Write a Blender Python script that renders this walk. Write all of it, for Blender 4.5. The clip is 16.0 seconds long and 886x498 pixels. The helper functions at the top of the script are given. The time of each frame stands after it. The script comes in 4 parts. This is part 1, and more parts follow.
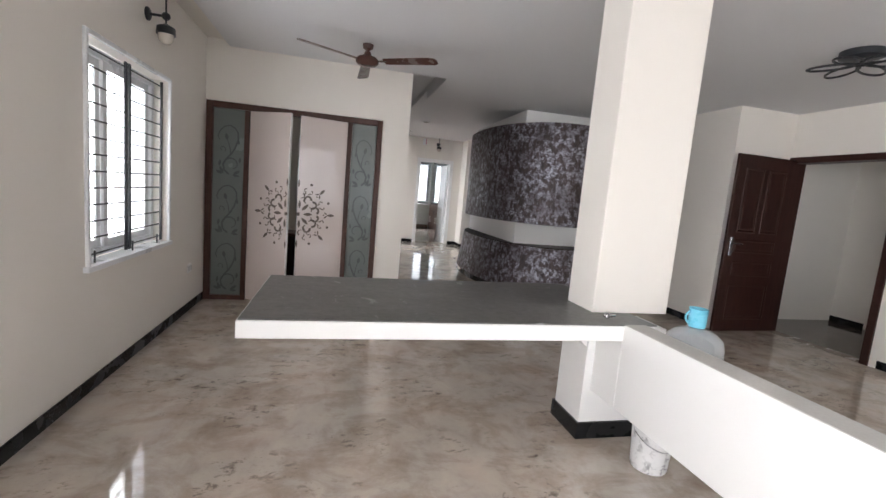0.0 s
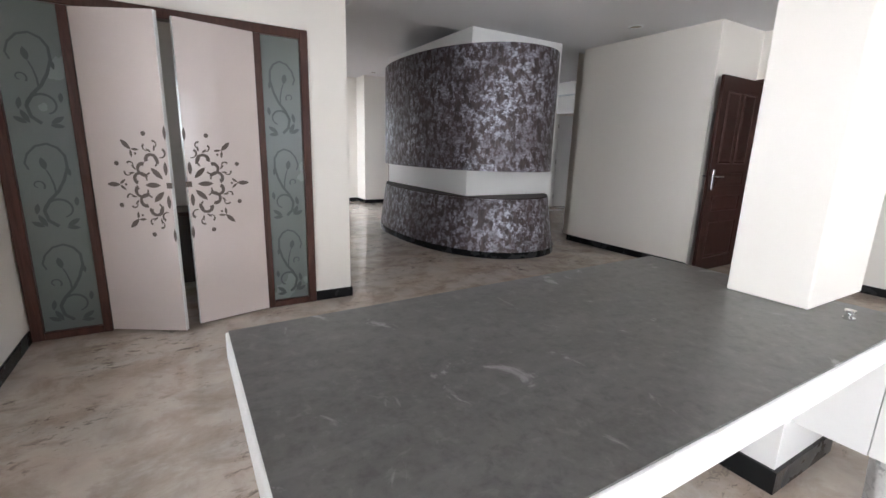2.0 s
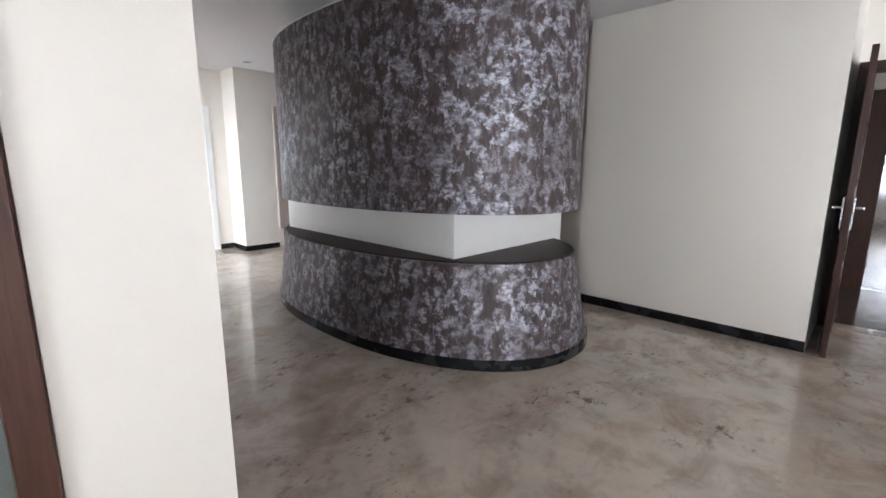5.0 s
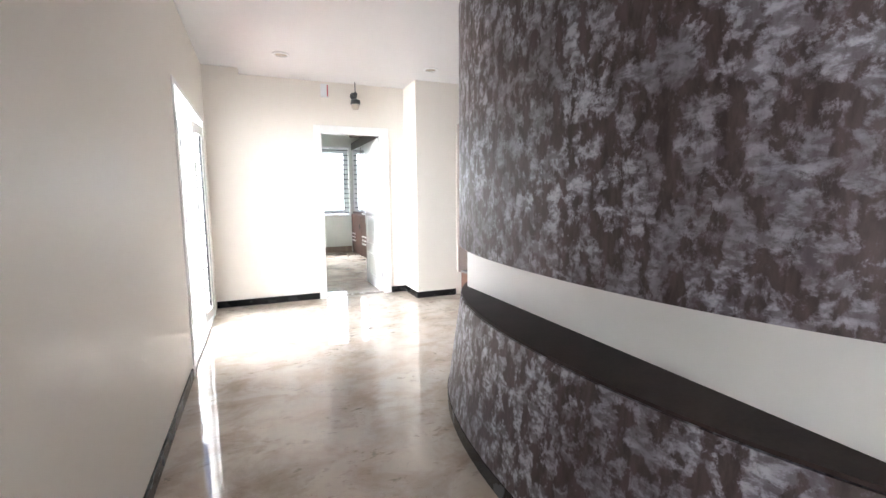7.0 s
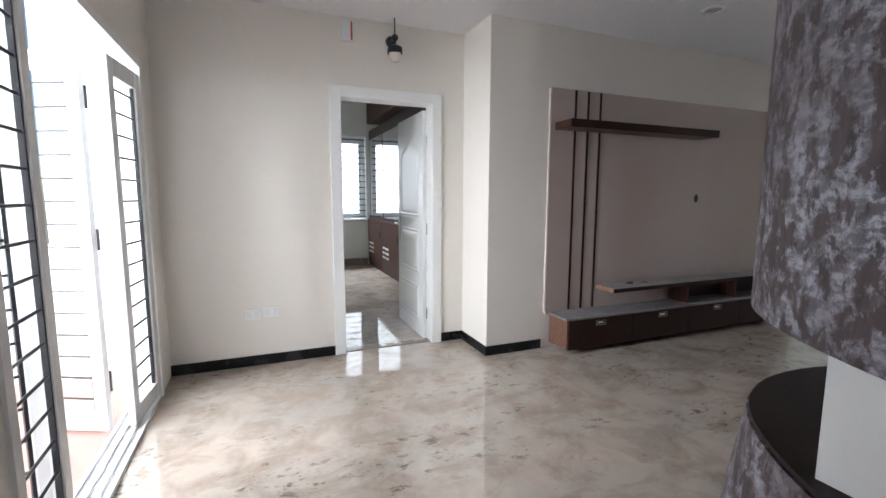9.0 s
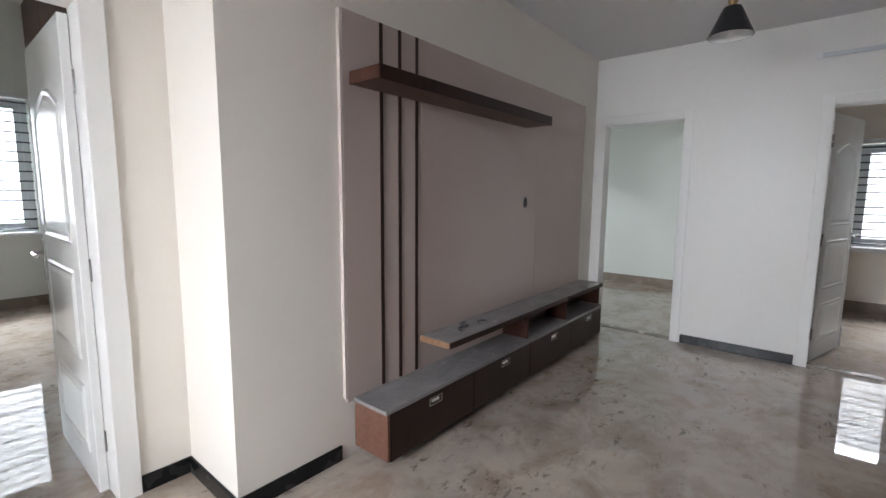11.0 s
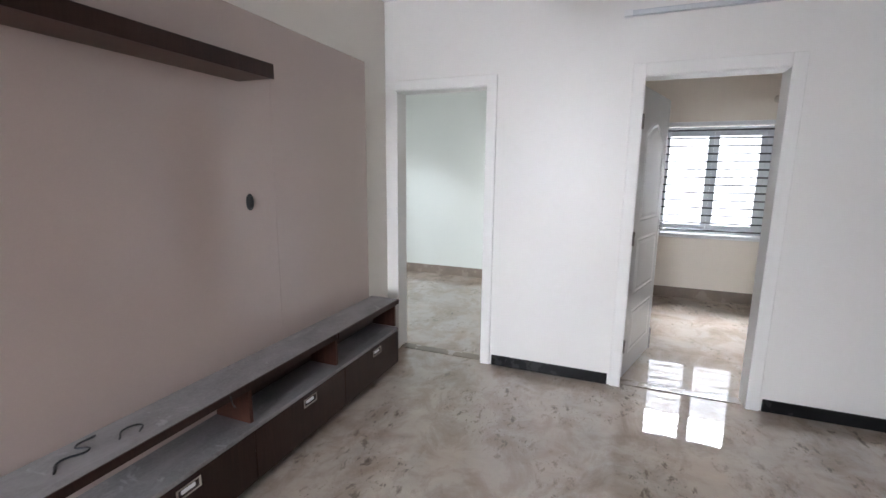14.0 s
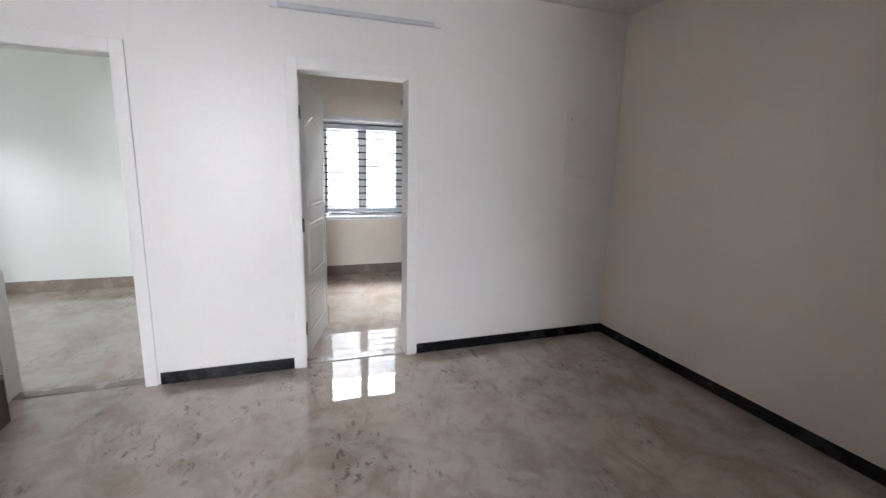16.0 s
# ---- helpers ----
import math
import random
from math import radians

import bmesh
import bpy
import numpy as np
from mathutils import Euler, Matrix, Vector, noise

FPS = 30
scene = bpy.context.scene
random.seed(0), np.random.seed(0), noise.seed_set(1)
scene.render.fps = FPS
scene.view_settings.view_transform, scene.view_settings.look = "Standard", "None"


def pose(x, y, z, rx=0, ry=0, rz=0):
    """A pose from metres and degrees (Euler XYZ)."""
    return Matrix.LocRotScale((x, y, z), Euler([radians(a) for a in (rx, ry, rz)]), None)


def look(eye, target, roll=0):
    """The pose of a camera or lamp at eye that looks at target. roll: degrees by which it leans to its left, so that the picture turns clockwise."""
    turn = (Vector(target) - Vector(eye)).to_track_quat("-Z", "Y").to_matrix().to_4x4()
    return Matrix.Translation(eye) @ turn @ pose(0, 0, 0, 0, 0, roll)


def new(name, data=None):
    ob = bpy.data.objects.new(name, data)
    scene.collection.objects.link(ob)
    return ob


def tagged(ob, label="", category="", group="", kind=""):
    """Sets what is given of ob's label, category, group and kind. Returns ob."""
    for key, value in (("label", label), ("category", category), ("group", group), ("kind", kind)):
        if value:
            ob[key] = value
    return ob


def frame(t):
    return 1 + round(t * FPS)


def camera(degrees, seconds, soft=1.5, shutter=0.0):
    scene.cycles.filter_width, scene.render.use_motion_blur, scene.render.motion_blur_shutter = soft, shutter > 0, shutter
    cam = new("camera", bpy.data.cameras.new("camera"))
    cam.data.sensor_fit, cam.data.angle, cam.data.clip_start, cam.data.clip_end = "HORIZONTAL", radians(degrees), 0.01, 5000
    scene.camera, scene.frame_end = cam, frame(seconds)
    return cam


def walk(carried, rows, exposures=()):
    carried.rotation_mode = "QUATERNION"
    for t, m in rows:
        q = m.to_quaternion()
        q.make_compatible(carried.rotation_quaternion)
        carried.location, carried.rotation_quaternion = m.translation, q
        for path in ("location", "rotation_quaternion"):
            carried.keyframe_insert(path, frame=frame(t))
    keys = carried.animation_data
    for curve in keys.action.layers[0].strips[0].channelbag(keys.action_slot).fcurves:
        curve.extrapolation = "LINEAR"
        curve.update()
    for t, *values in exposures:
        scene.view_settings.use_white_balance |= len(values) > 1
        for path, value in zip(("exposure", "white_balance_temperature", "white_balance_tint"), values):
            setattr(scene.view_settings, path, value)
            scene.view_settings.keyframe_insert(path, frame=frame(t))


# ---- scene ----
cam = camera(90.3, 16.0)
PATH = [
    (0, (-0.081, -0.064, 1.346), (0.389, 1.865, 1.099), 5.0),
    (0.5, (-0.13, 0.41, 1.31), (0.303, 2.35, 1.091), 6.1),
    (1, (-0.19, 0.802, 1.327), (0.253, 2.739, 1.098), 6.3),
    (1.5, (-0.382, 1.109, 1.321), (0.506, 2.852, 0.905), 3.5),
    (2, (-0.547, 1.489, 1.283), (0.451, 3.164, 0.837), 1.7),
    (2.5, (-0.665, 1.982, 1.279), (0.388, 3.623, 0.833), 0.2),
    (3, (-0.748, 2.385, 1.33), (0.516, 3.864, 0.864), 0.6),
    (3.2, (-0.71, 2.545, 1.335), (0.575, 4.002, 0.86), 0.0),
    (5.3, (0.508, 4.274, 1.338), (1.914, 5.652, 0.989), 0.1),
    (5.5, (0.626, 4.425, 1.339), (1.994, 5.847, 1.012), -0.1),
    (6, (0.971, 4.851, 1.362), (2.058, 6.508, 1.094), 0.0),
    (6.5, (1.113, 5.264, 1.348), (2.038, 7.021, 1.109), -0.3),
    (7, (1.159, 5.695, 1.338), (1.927, 7.526, 1.098), -0.4),
    (7.5, (1.2, 6.147, 1.356), (1.762, 8.052, 1.118), -0.1),
    (8, (1.207, 6.781, 1.345), (1.675, 8.712, 1.115), -0.8),
    (8.5, (1.262, 7.353, 1.351), (1.725, 9.283, 1.11), -0.9),
    (9, (1.33, 7.851, 1.352), (2.084, 9.688, 1.115), 0.2),
    (9.5, (1.43, 8.3, 1.36), (2.431, 10.015, 1.122), 0.9),
    (10, (1.686, 8.709, 1.378), (2.846, 10.322, 1.143), 0.9),
    (10.2, (1.779, 8.848, 1.383), (3.105, 10.326, 1.143), 1.5),
    (12.3, (3.079, 9.548, 1.397), (4.667, 10.738, 1.15), -0.1),
    (12.5, (3.169, 9.524, 1.43), (4.744, 10.727, 1.166), -0.8),
    (13, (3.45, 9.427, 1.422), (4.952, 10.725, 1.178), -2.1),
    (13.5, (3.608, 9.318, 1.443), (5.172, 10.536, 1.171), -1.7),
    (13.8, (3.707, 9.296, 1.516), (5.458, 10.2, 1.172), 0.4),
    (14, (3.69, 9.304, 1.502), (5.522, 10.028, 1.157), 0.6),
    (14.5, (3.703, 9.332, 1.51), (5.619, 9.779, 1.148), 1.0),
    (15, (3.693, 9.32, 1.517), (5.657, 9.374, 1.144), 1.0),
    (15.5, (3.669, 9.3, 1.515), (5.598, 8.935, 1.136), 1.4),
    (16, (3.657, 9.293, 1.511), (5.509, 8.635, 1.137), 1.4),
]
EXPOSURES = [(0,-0.12,6500,14),(0.5,-0.06,6450,14),(1,-0.11,6350,13),(1.5,0.05,6350,12),(2,0.34,6250,12.5),(2.5,0.7,6130,12),(3.2,0.7,6030,12),(5.3,0.75,6250,12),(6,1.05,6350,12),(7,1.55,6450,12),(7.5,1.5,6300,12),(8,1.25,6200,12),(8.5,0.68,6220,12),(9,0.18,6230,12),(10,0.3,6400,11),(12.5,0.75,6420,16),(13,0.95,6430,16),(13.5,0.94,6370,15.5),(14,1.1,6350,15),(15,1.12,6380,15),(16,1.1,6420,15)]
walk(cam, [(t, look(eye, target, roll)) for t, eye, target, roll in PATH], EXPOSURES)

# ---- world, lamps, exposure ----
world = bpy.data.worlds.new("sky")
scene.world = world
world.use_nodes = True
wn = world.node_tree.nodes
sky = wn.new("ShaderNodeTexSky")
sky.sky_type = "NISHITA"
sky.sun_disc = False
sky.sun_elevation, sky.sun_rotation = radians(50), radians(160)
wn["Background"].inputs[1].default_value = 0.12
world.node_tree.links.new(sky.outputs[0], wn["Background"].inputs[0])
sun = new("sun", bpy.data.lights.new("sun", "SUN"))
sun.data.energy, sun.data.angle, sun.data.color = 0.8, radians(12), (1.0, 0.97, 0.93)
sun.matrix_world = look((0, 0, 30), (-8, 14, 0))


def daylight(name, eye, target, width, height, power, tint=(0.93, 0.97, 1.0)):
    """The sky's light, entering through a window or a doorway."""
    data = bpy.data.lights.new(name, "AREA")
    data.shape, data.size, data.size_y, data.energy, data.color = "RECTANGLE", width, height, power, tint
    ob = new(name, data)
    ob.matrix_world = look(eye, target)
    return ob


COOL = (0.87, 0.945, 1.0)
daylight("daylight_hall_window", (-1.8, 3.43, 1.4), (0, 3.43, 1.3), 1.2, 1.3, 39)
daylight("daylight_south_window", (1.9, -3.85, 1.5), (1.9, 0, 1.2), 5.5, 1.9, 12)
daylight("daylight_west_window", (-1.8, -1.8, 1.45), (0, -1.6, 1.2), 2.1, 1.9, 295)
daylight("daylight_balcony", (-1.9, 10.3, 2.0), (1.0, 10.4, 1.3), 2.8, 1.9, 350, (0.9, 0.955, 1.0))
daylight("daylight_study_window", (2.07, 18.6, 4.1), (2.07, 14.5, 0.7), 2.6, 1.3, 650, COOL)
daylight("daylight_bedroom_window", (11.87, 8.31, 3.4), (8.5, 8.31, 0.9), 2.2, 1.3, 480, COOL)
# No guest room window is seen; this lamp is added to brighten the room.
daylight("daylight_guest_unseen_opening", (7.7, 13.62, 1.48), (7.7, 12, 1.4), 1.05, 1.3, 9.5, COOL)
daylight("daylight_lobby_window", (6.2, 0.7, 1.6), (6.2, 3.4, 1.2), 1.2, 1.2, 0.6)


# ---- materials ----
def nodes_of(name):
    m = bpy.data.materials.new(name)
    m.use_nodes = True
    return m, m.node_tree.nodes, m.node_tree.links, m.node_tree.nodes["Principled BSDF"]


def noise_node(ns, ls, scale, detail=5.0, stretch=None, distortion=0.0, rough=0.55):
    co = ns.new("ShaderNodeTexCoord")
    mp = ns.new("ShaderNodeMapping")
    if stretch:
        mp.inputs["Scale"].default_value = stretch
    tx = ns.new("ShaderNodeTexNoise")
    tx.inputs["Scale"].default_value, tx.inputs["Detail"].default_value = scale, detail
    tx.inputs["Distortion"].default_value, tx.inputs["Roughness"].default_value = distortion, rough
    ls.new(co.outputs["Object"], mp.inputs[0])
    ls.new(mp.outputs[0], tx.inputs["Vector"])
    return tx.outputs["Fac"]


def ramp_node(ns, ls, value, stops):
    r = ns.new("ShaderNodeValToRGB")
    while len(r.color_ramp.elements) < len(stops):
        r.color_ramp.elements.new(0.5)
    for e, (p, c) in zip(r.color_ramp.elements, stops):
        e.position, e.color = p, (*c, 1)
    ls.new(value, r.inputs[0])
    return r.outputs[0]


def mix_node(ns, ls, a, b, fac, how="MIX"):
    m = ns.new("ShaderNodeMix")
    m.data_type, m.blend_type = "RGBA", how
    for sock, v in ((m.inputs["Factor"], fac), (m.inputs["A"], a), (m.inputs["B"], b)):
        if hasattr(v, "is_linked"):
            ls.new(v, sock)
        else:
            sock.default_value = v if isinstance(v, float) else (*v, 1)
    return m.outputs["Result"]


def bump_node(ns, ls, bsdf, height, strength, distance=0.01):
    b = ns.new("ShaderNodeBump")
    b.inputs["Strength"].default_value, b.inputs["Distance"].default_value = strength, distance
    ls.new(height, b.inputs["Height"])
    ls.new(b.outputs[0], bsdf.inputs["Normal"])


def surface(name, base, rough, vary=0.06, scale=3.0, grain=60.0, bump=0.1, metal=0.0, stretch=None, coat=0.0, rough_vary=0.08, spec=0.5):
    """A plain surface with wide blotches and fine grain."""
    m, ns, ls, b = nodes_of(name)
    wide = noise_node(ns, ls, scale, 4, stretch)
    fine = noise_node(ns, ls, grain, 3, stretch)
    lo, hi = tuple(c * (1 - vary) for c in base), tuple(min(1, c * (1 + vary)) for c in base)
    c1 = ramp_node(ns, ls, wide, [(0.3, lo), (0.7, hi)])
    c2 = mix_node(ns, ls, c1, ramp_node(ns, ls, fine, [(0.3, lo), (0.7, hi)]), 0.35)
    ls.new(c2, b.inputs["Base Color"])
    rr = ramp_node(ns, ls, wide, [(0.3, (max(0.02, rough - rough_vary),) * 3), (0.7, (rough + rough_vary,) * 3)])
    ls.new(rr, b.inputs["Roughness"])
    b.inputs["Metallic"].default_value, b.inputs["Specular IOR Level"].default_value = metal, spec
    b.inputs["Coat Weight"].default_value = coat
    if bump:
        bump_node(ns, ls, b, fine, bump, 0.004)
    return m


def marble(name, cream, brown, dark, rough):
    """Polished stone floor: clouded beige ground, pinkish and grey drifts, sparse smears of dark flecks, slightly wavy polish."""
    m, ns, ls, b = nodes_of(name)
    cloud = noise_node(ns, ls, 0.9, 6, (1.0, 0.75, 1), 0.35, 0.55)
    drift = noise_node(ns, ls, 2.1, 7, (0.7, 1.1, 1), 0.6, 0.6)
    tone = noise_node(ns, ls, 5.5, 8, (1.0, 0.7, 1), 0.4, 0.64)
    smudge = noise_node(ns, ls, 3.2, 9, (0.8, 1.1, 1), 0.5, 0.68)
    cluster = noise_node(ns, ls, 1.9, 5, (0.8, 1.1, 1), 0.6, 0.6)
    fleck = noise_node(ns, ls, 15.0, 8, (0.7, 1.2, 1), 0.35, 0.66)
    crumb = noise_node(ns, ls, 46.0, 4, (0.7, 1.3, 1), 0.6, 0.6)
    pink = (cream[0] * 1.02, cream[1] * 0.9, cream[2] * 0.84)
    grey = (cream[0] * 0.84, cream[1] * 0.9, cream[2] * 0.95)
    c = ramp_node(ns, ls, cloud, [(0.34, tuple(x * 0.7 for x in cream)), (0.5, cream), (0.66, tuple(min(1, x * 1.15) for x in cream))])
    c = mix_node(ns, ls, c, ramp_node(ns, ls, drift, [(0.36, grey), (0.5, cream), (0.62, pink)]), 0.6)
    c = mix_node(ns, ls, c, ramp_node(ns, ls, tone, [(0.32, tuple(x * 0.8 for x in brown)), (0.47, tuple(x * 0.93 for x in cream)), (0.68, tuple(min(1, x * 1.22) for x in cream))]), 0.4)
    c = mix_node(ns, ls, c, brown, ramp_node(ns, ls, smudge, [(0.48, (0, 0, 0)), (0.54, (0.3,) * 3), (0.62, (0.55,) * 3), (0.7, (0.85,) * 3)]))
    here = ramp_node(ns, ls, cluster, [(0.485, (0.05,) * 3), (0.6, (0.95,) * 3)])
    marks = mix_node(ns, ls, ramp_node(ns, ls, fleck, [(0.555, (0, 0, 0)), (0.6, (0.5,) * 3), (0.68, (0.85,) * 3)]), here, 1.0, "MULTIPLY")
    c = mix_node(ns, ls, c, dark, marks)
    bits = mix_node(ns, ls, ramp_node(ns, ls, crumb, [(0.62, (0, 0, 0)), (0.68, (0.7,) * 3)]), here, 1.0, "MULTIPLY")
    c = mix_node(ns, ls, c, tuple(x * 1.3 for x in dark), bits)
    ls.new(c, b.inputs["Base Color"])
    ls.new(ramp_node(ns, ls, smudge, [(0.3, (rough * 0.5,) * 3), (0.75, (rough * 1.6,) * 3)]), b.inputs["Roughness"])
    b.inputs["Specular IOR Level"].default_value = 1.0
    b.inputs["IOR"].default_value = 1.6
    bump_node(ns, ls, b, noise_node(ns, ls, 5.0, 2), 0.1, 0.004)
    return m


def sponge_paint(name):
    """Dabbed metallic wall paint: plum brown ground under soft silver and lilac brush dabs."""
    m, ns, ls, b = nodes_of(name)
    big = noise_node(ns, ls, 2.6, 4, (1, 1, 0.7), 0.4, 0.55)
    dab = noise_node(ns, ls, 15.0, 7, (1, 1, 0.8), 0.2, 0.66)
    stroke = noise_node(ns, ls, 28.0, 6, (0.75, 0.75, 1.35), 0.2, 0.64)
    drag = noise_node(ns, ls, 20.0, 5, (1.3, 1.3, 0.4), 0.25, 0.62)
    ground = ramp_node(ns, ls, drag, [(0.35, (0.028, 0.016, 0.016)), (0.65, (0.075, 0.05, 0.052))])
    mid = ramp_node(ns, ls, drag, [(0.35, (0.075, 0.06, 0.067)), (0.65, (0.155, 0.138, 0.158))])
    silver = ramp_node(ns, ls, stroke, [(0.36, (0.19, 0.185, 0.215)), (0.64, (0.46, 0.46, 0.53))])
    c = mix_node(ns, ls, ground, mid, ramp_node(ns, ls, dab, [(0.455, (0, 0, 0)), (0.525, (0.95,) * 3)]))
    bright = mix_node(ns, ls, ramp_node(ns, ls, stroke, [(0.43, (0.15,) * 3), (0.53, (1, 1, 1))]), ramp_node(ns, ls, dab, [(0.48, (0, 0, 0)), (0.525, (0.55,) * 3), (0.57, (1, 1, 1))]), 1.0, "MULTIPLY")
    bright = mix_node(ns, ls, bright, ramp_node(ns, ls, big, [(0.4, (0.3,) * 3), (0.56, (0.95,) * 3)]), 1.0, "MULTIPLY")
    c = mix_node(ns, ls, c, silver, bright)
    ls.new(c, b.inputs["Base Color"])
    ls.new(ramp_node(ns, ls, dab, [(0.4, (0.5,) * 3), (0.62, (0.38,) * 3)]), b.inputs["Roughness"])
    ls.new(ramp_node(ns, ls, dab, [(0.42, (0.05,) * 3), (0.6, (0.38,) * 3)]), b.inputs["Metallic"])
    bump_node(ns, ls, b, stroke, 0.35, 0.004)
    return m


def scuffed(name, base, pale, rough, coarse=0.7):
    """A dull dark top with cloudy wear, rubbed streaks and small pale paint smears."""
    m, ns, ls, b = nodes_of(name)
    wide = noise_node(ns, ls, 2.2, 5, (1, 1.5, 1), 0.6, 0.55)
    rub = noise_node(ns, ls, 5.0, 5, (0.5, 1.6, 1), 1.0, 0.6)
    smear = noise_node(ns, ls, 8.0, 5, (1.1, 0.7, 1), 0.8, 0.6)
    fine = noise_node(ns, ls, 70.0, 3)
    grit = noise_node(ns, ls, 24.0, 6, None, 0.3, 0.65)
    c = ramp_node(ns, ls, wide, [(0.3, tuple(x * 0.74 for x in base)), (0.7, tuple(x * 1.25 for x in base))])
    c = mix_node(ns, ls, c, tuple(x * 0.55 for x in base), ramp_node(ns, ls, grit, [(0.5, (0, 0, 0)), (0.64, (coarse,) * 3)]))
    c = mix_node(ns, ls, c, tuple(x * 1.7 for x in base), ramp_node(ns, ls, grit, [(0.34, (coarse * 0.7,) * 3), (0.44, (0, 0, 0))]))
    c = mix_node(ns, ls, c, tuple(x * 1.5 for x in base), ramp_node(ns, ls, rub, [(0.54, (0, 0, 0)), (0.72, (0.5,) * 3)]))
    c = mix_node(ns, ls, c, pale, ramp_node(ns, ls, smear, [(0.64, (0, 0, 0)), (0.7, (0.6,) * 3)]))
    c = mix_node(ns, ls, c, tuple(x * 1.25 for x in base), ramp_node(ns, ls, fine, [(0.4, (0, 0, 0)), (0.7, (0.4,) * 3)]))
    ls.new(c, b.inputs["Base Color"])
    b.inputs["Roughness"].default_value = rough
    bump_node(ns, ls, b, fine, 0.05, 0.003)
    return m


def spattered(name, base, drip, rough):
    """White plastic with dried grey paint spatter."""
    m, ns, ls, b = nodes_of(name)
    drops = noise_node(ns, ls, 26.0, 6, (1, 1, 0.8), 0.9, 0.65)
    haze = noise_node(ns, ls, 7.0, 4)
    c = mix_node(ns, ls, base, tuple(x * 0.8 for x in base), ramp_node(ns, ls, haze, [(0.4, (0, 0, 0)), (0.7, (1, 1, 1))]))
    where = mix_node(ns, ls, ramp_node(ns, ls, drops, [(0.52, (0, 0, 0)), (0.6, (0.85,) * 3)]), ramp_node(ns, ls, haze, [(0.4, (0.15,) * 3), (0.58, (1, 1, 1))]), 1.0, "MULTIPLY")
    ls.new(mix_node(ns, ls, c, drip, where), b.inputs["Base Color"])
    b.inputs["Roughness"].default_value = rough
    bump_node(ns, ls, b, drops, 0.2, 0.003)
    return m


def wood(name, a, b_, rough, axis=(8, 8, 0.6), coat=0.3, spec=0.25):
    m, ns, ls, b = nodes_of(name)
    g = noise_node(ns, ls, 4.0, 7, axis, 1.2, 0.65)
    f = noise_node(ns, ls, 22.0, 4, axis, 0.3)
    c = mix_node(ns, ls, ramp_node(ns, ls, g, [(0.3, a), (0.7, b_)]), tuple(x * 0.6 for x in a), ramp_node(ns, ls, f, [(0.5, (0, 0, 0)), (0.75, (0.5,) * 3)]))
    ls.new(c, b.inputs["Base Color"])
    b.inputs["Roughness"].default_value, b.inputs["Coat Weight"].default_value = rough, coat
    b.inputs["Coat Roughness"].default_value, b.inputs["Specular IOR Level"].default_value = 0.15, spec
    bump_node(ns, ls, b, f, 0.12, 0.003)
    return m


def glass(name, tint=(1, 1, 1), rough=0.0, alpha=1.0):
    m, ns, ls, b = nodes_of(name)
    b.inputs["Base Color"].default_value = (*tint, 1)
    b.inputs["Roughness"].default_value, b.inputs["Transmission Weight"].default_value = rough, alpha
    return m


def glow(name, colour, strength):
    m, ns, ls, b = nodes_of(name)
    b.inputs["Base Color"].default_value = (*colour, 1)
    b.inputs["Emission Color"].default_value, b.inputs["Emission Strength"].default_value = (*colour, 1), strength
    return m


PAINT = surface("cream_wall_paint", (0.79, 0.745, 0.682), 0.42, 0.025, 0.8, 240, 0.06)
WARM_PAINT = surface("warm_cream_wall_paint", (0.8, 0.735, 0.645), 0.42, 0.03, 0.8, 240, 0.06)
WHITE_PAINT = surface("white_wall_paint", (0.82, 0.81, 0.79), 0.4, 0.025, 0.9, 240, 0.06)
COOL_PAINT = surface("pale_green_wall_paint", (0.74, 0.77, 0.72), 0.45, 0.025, 0.9, 240, 0.06)
CEIL = surface("ceiling_paint", (0.74, 0.735, 0.74), 0.6, 0.02, 0.7, 200, 0.05)
MARBLE = marble("polished_marble", (0.505, 0.432, 0.368), (0.285, 0.216, 0.168), (0.085, 0.064, 0.052), 0.03)
GRANITE = surface("black_granite", (0.012, 0.012, 0.013), 0.25, 0.3, 6, 160, 0.03, spec=0.22)
BROWN_STONE = surface("brown_stone_skirting", (0.26, 0.21, 0.17), 0.25, 0.2, 5, 90, 0.03)
SPONGE = sponge_paint("dabbed_metallic_paint")
PLUM = surface("dark_plum_paint", (0.034, 0.023, 0.022), 0.5, 0.4, 5, 70, 0.06, rough_vary=0.0, spec=0.12)
CONCRETE = scuffed("grey_stone_top", (0.105, 0.1, 0.094), (0.42, 0.41, 0.4), 0.36)
WALNUT = wood("dark_walnut", (0.046, 0.018, 0.012), (0.085, 0.034, 0.024), 0.42, coat=0.06)
WENGE = wood("dark_wenge", (0.02, 0.008, 0.006), (0.036, 0.015, 0.011), 0.38, coat=0.05)
MAHOGANY = wood("polished_mahogany", (0.026, 0.009, 0.007), (0.05, 0.019, 0.014), 0.42, coat=0.05)
PINK_LAMINATE = surface("pink_white_laminate", (0.57, 0.49, 0.455), 0.09, 0.02, 1.5, 80, 0.0, coat=0.5, rough_vary=0.02)
TAUPE_LAMINATE = surface("taupe_laminate", (0.5, 0.405, 0.363), 0.07, 0.03, 1.2, 120, 0.0, rough_vary=0.02, spec=0.9)
GREY_LAMINATE = scuffed("grey_laminate_top", (0.26, 0.25, 0.255), (0.42, 0.42, 0.42), 0.24, 0.12)
GLOSS_WHITE = surface("white_enamel", (0.8, 0.8, 0.79), 0.2, 0.02, 2, 90, 0.03, rough_vary=0.05)
SATIN_WHITE = surface("satin_white_paint", (0.83, 0.825, 0.81), 0.42, 0.02, 2, 120, 0.03)
UPVC = surface("white_upvc", (0.78, 0.79, 0.8), 0.3, 0.03, 3, 90, 0.03)
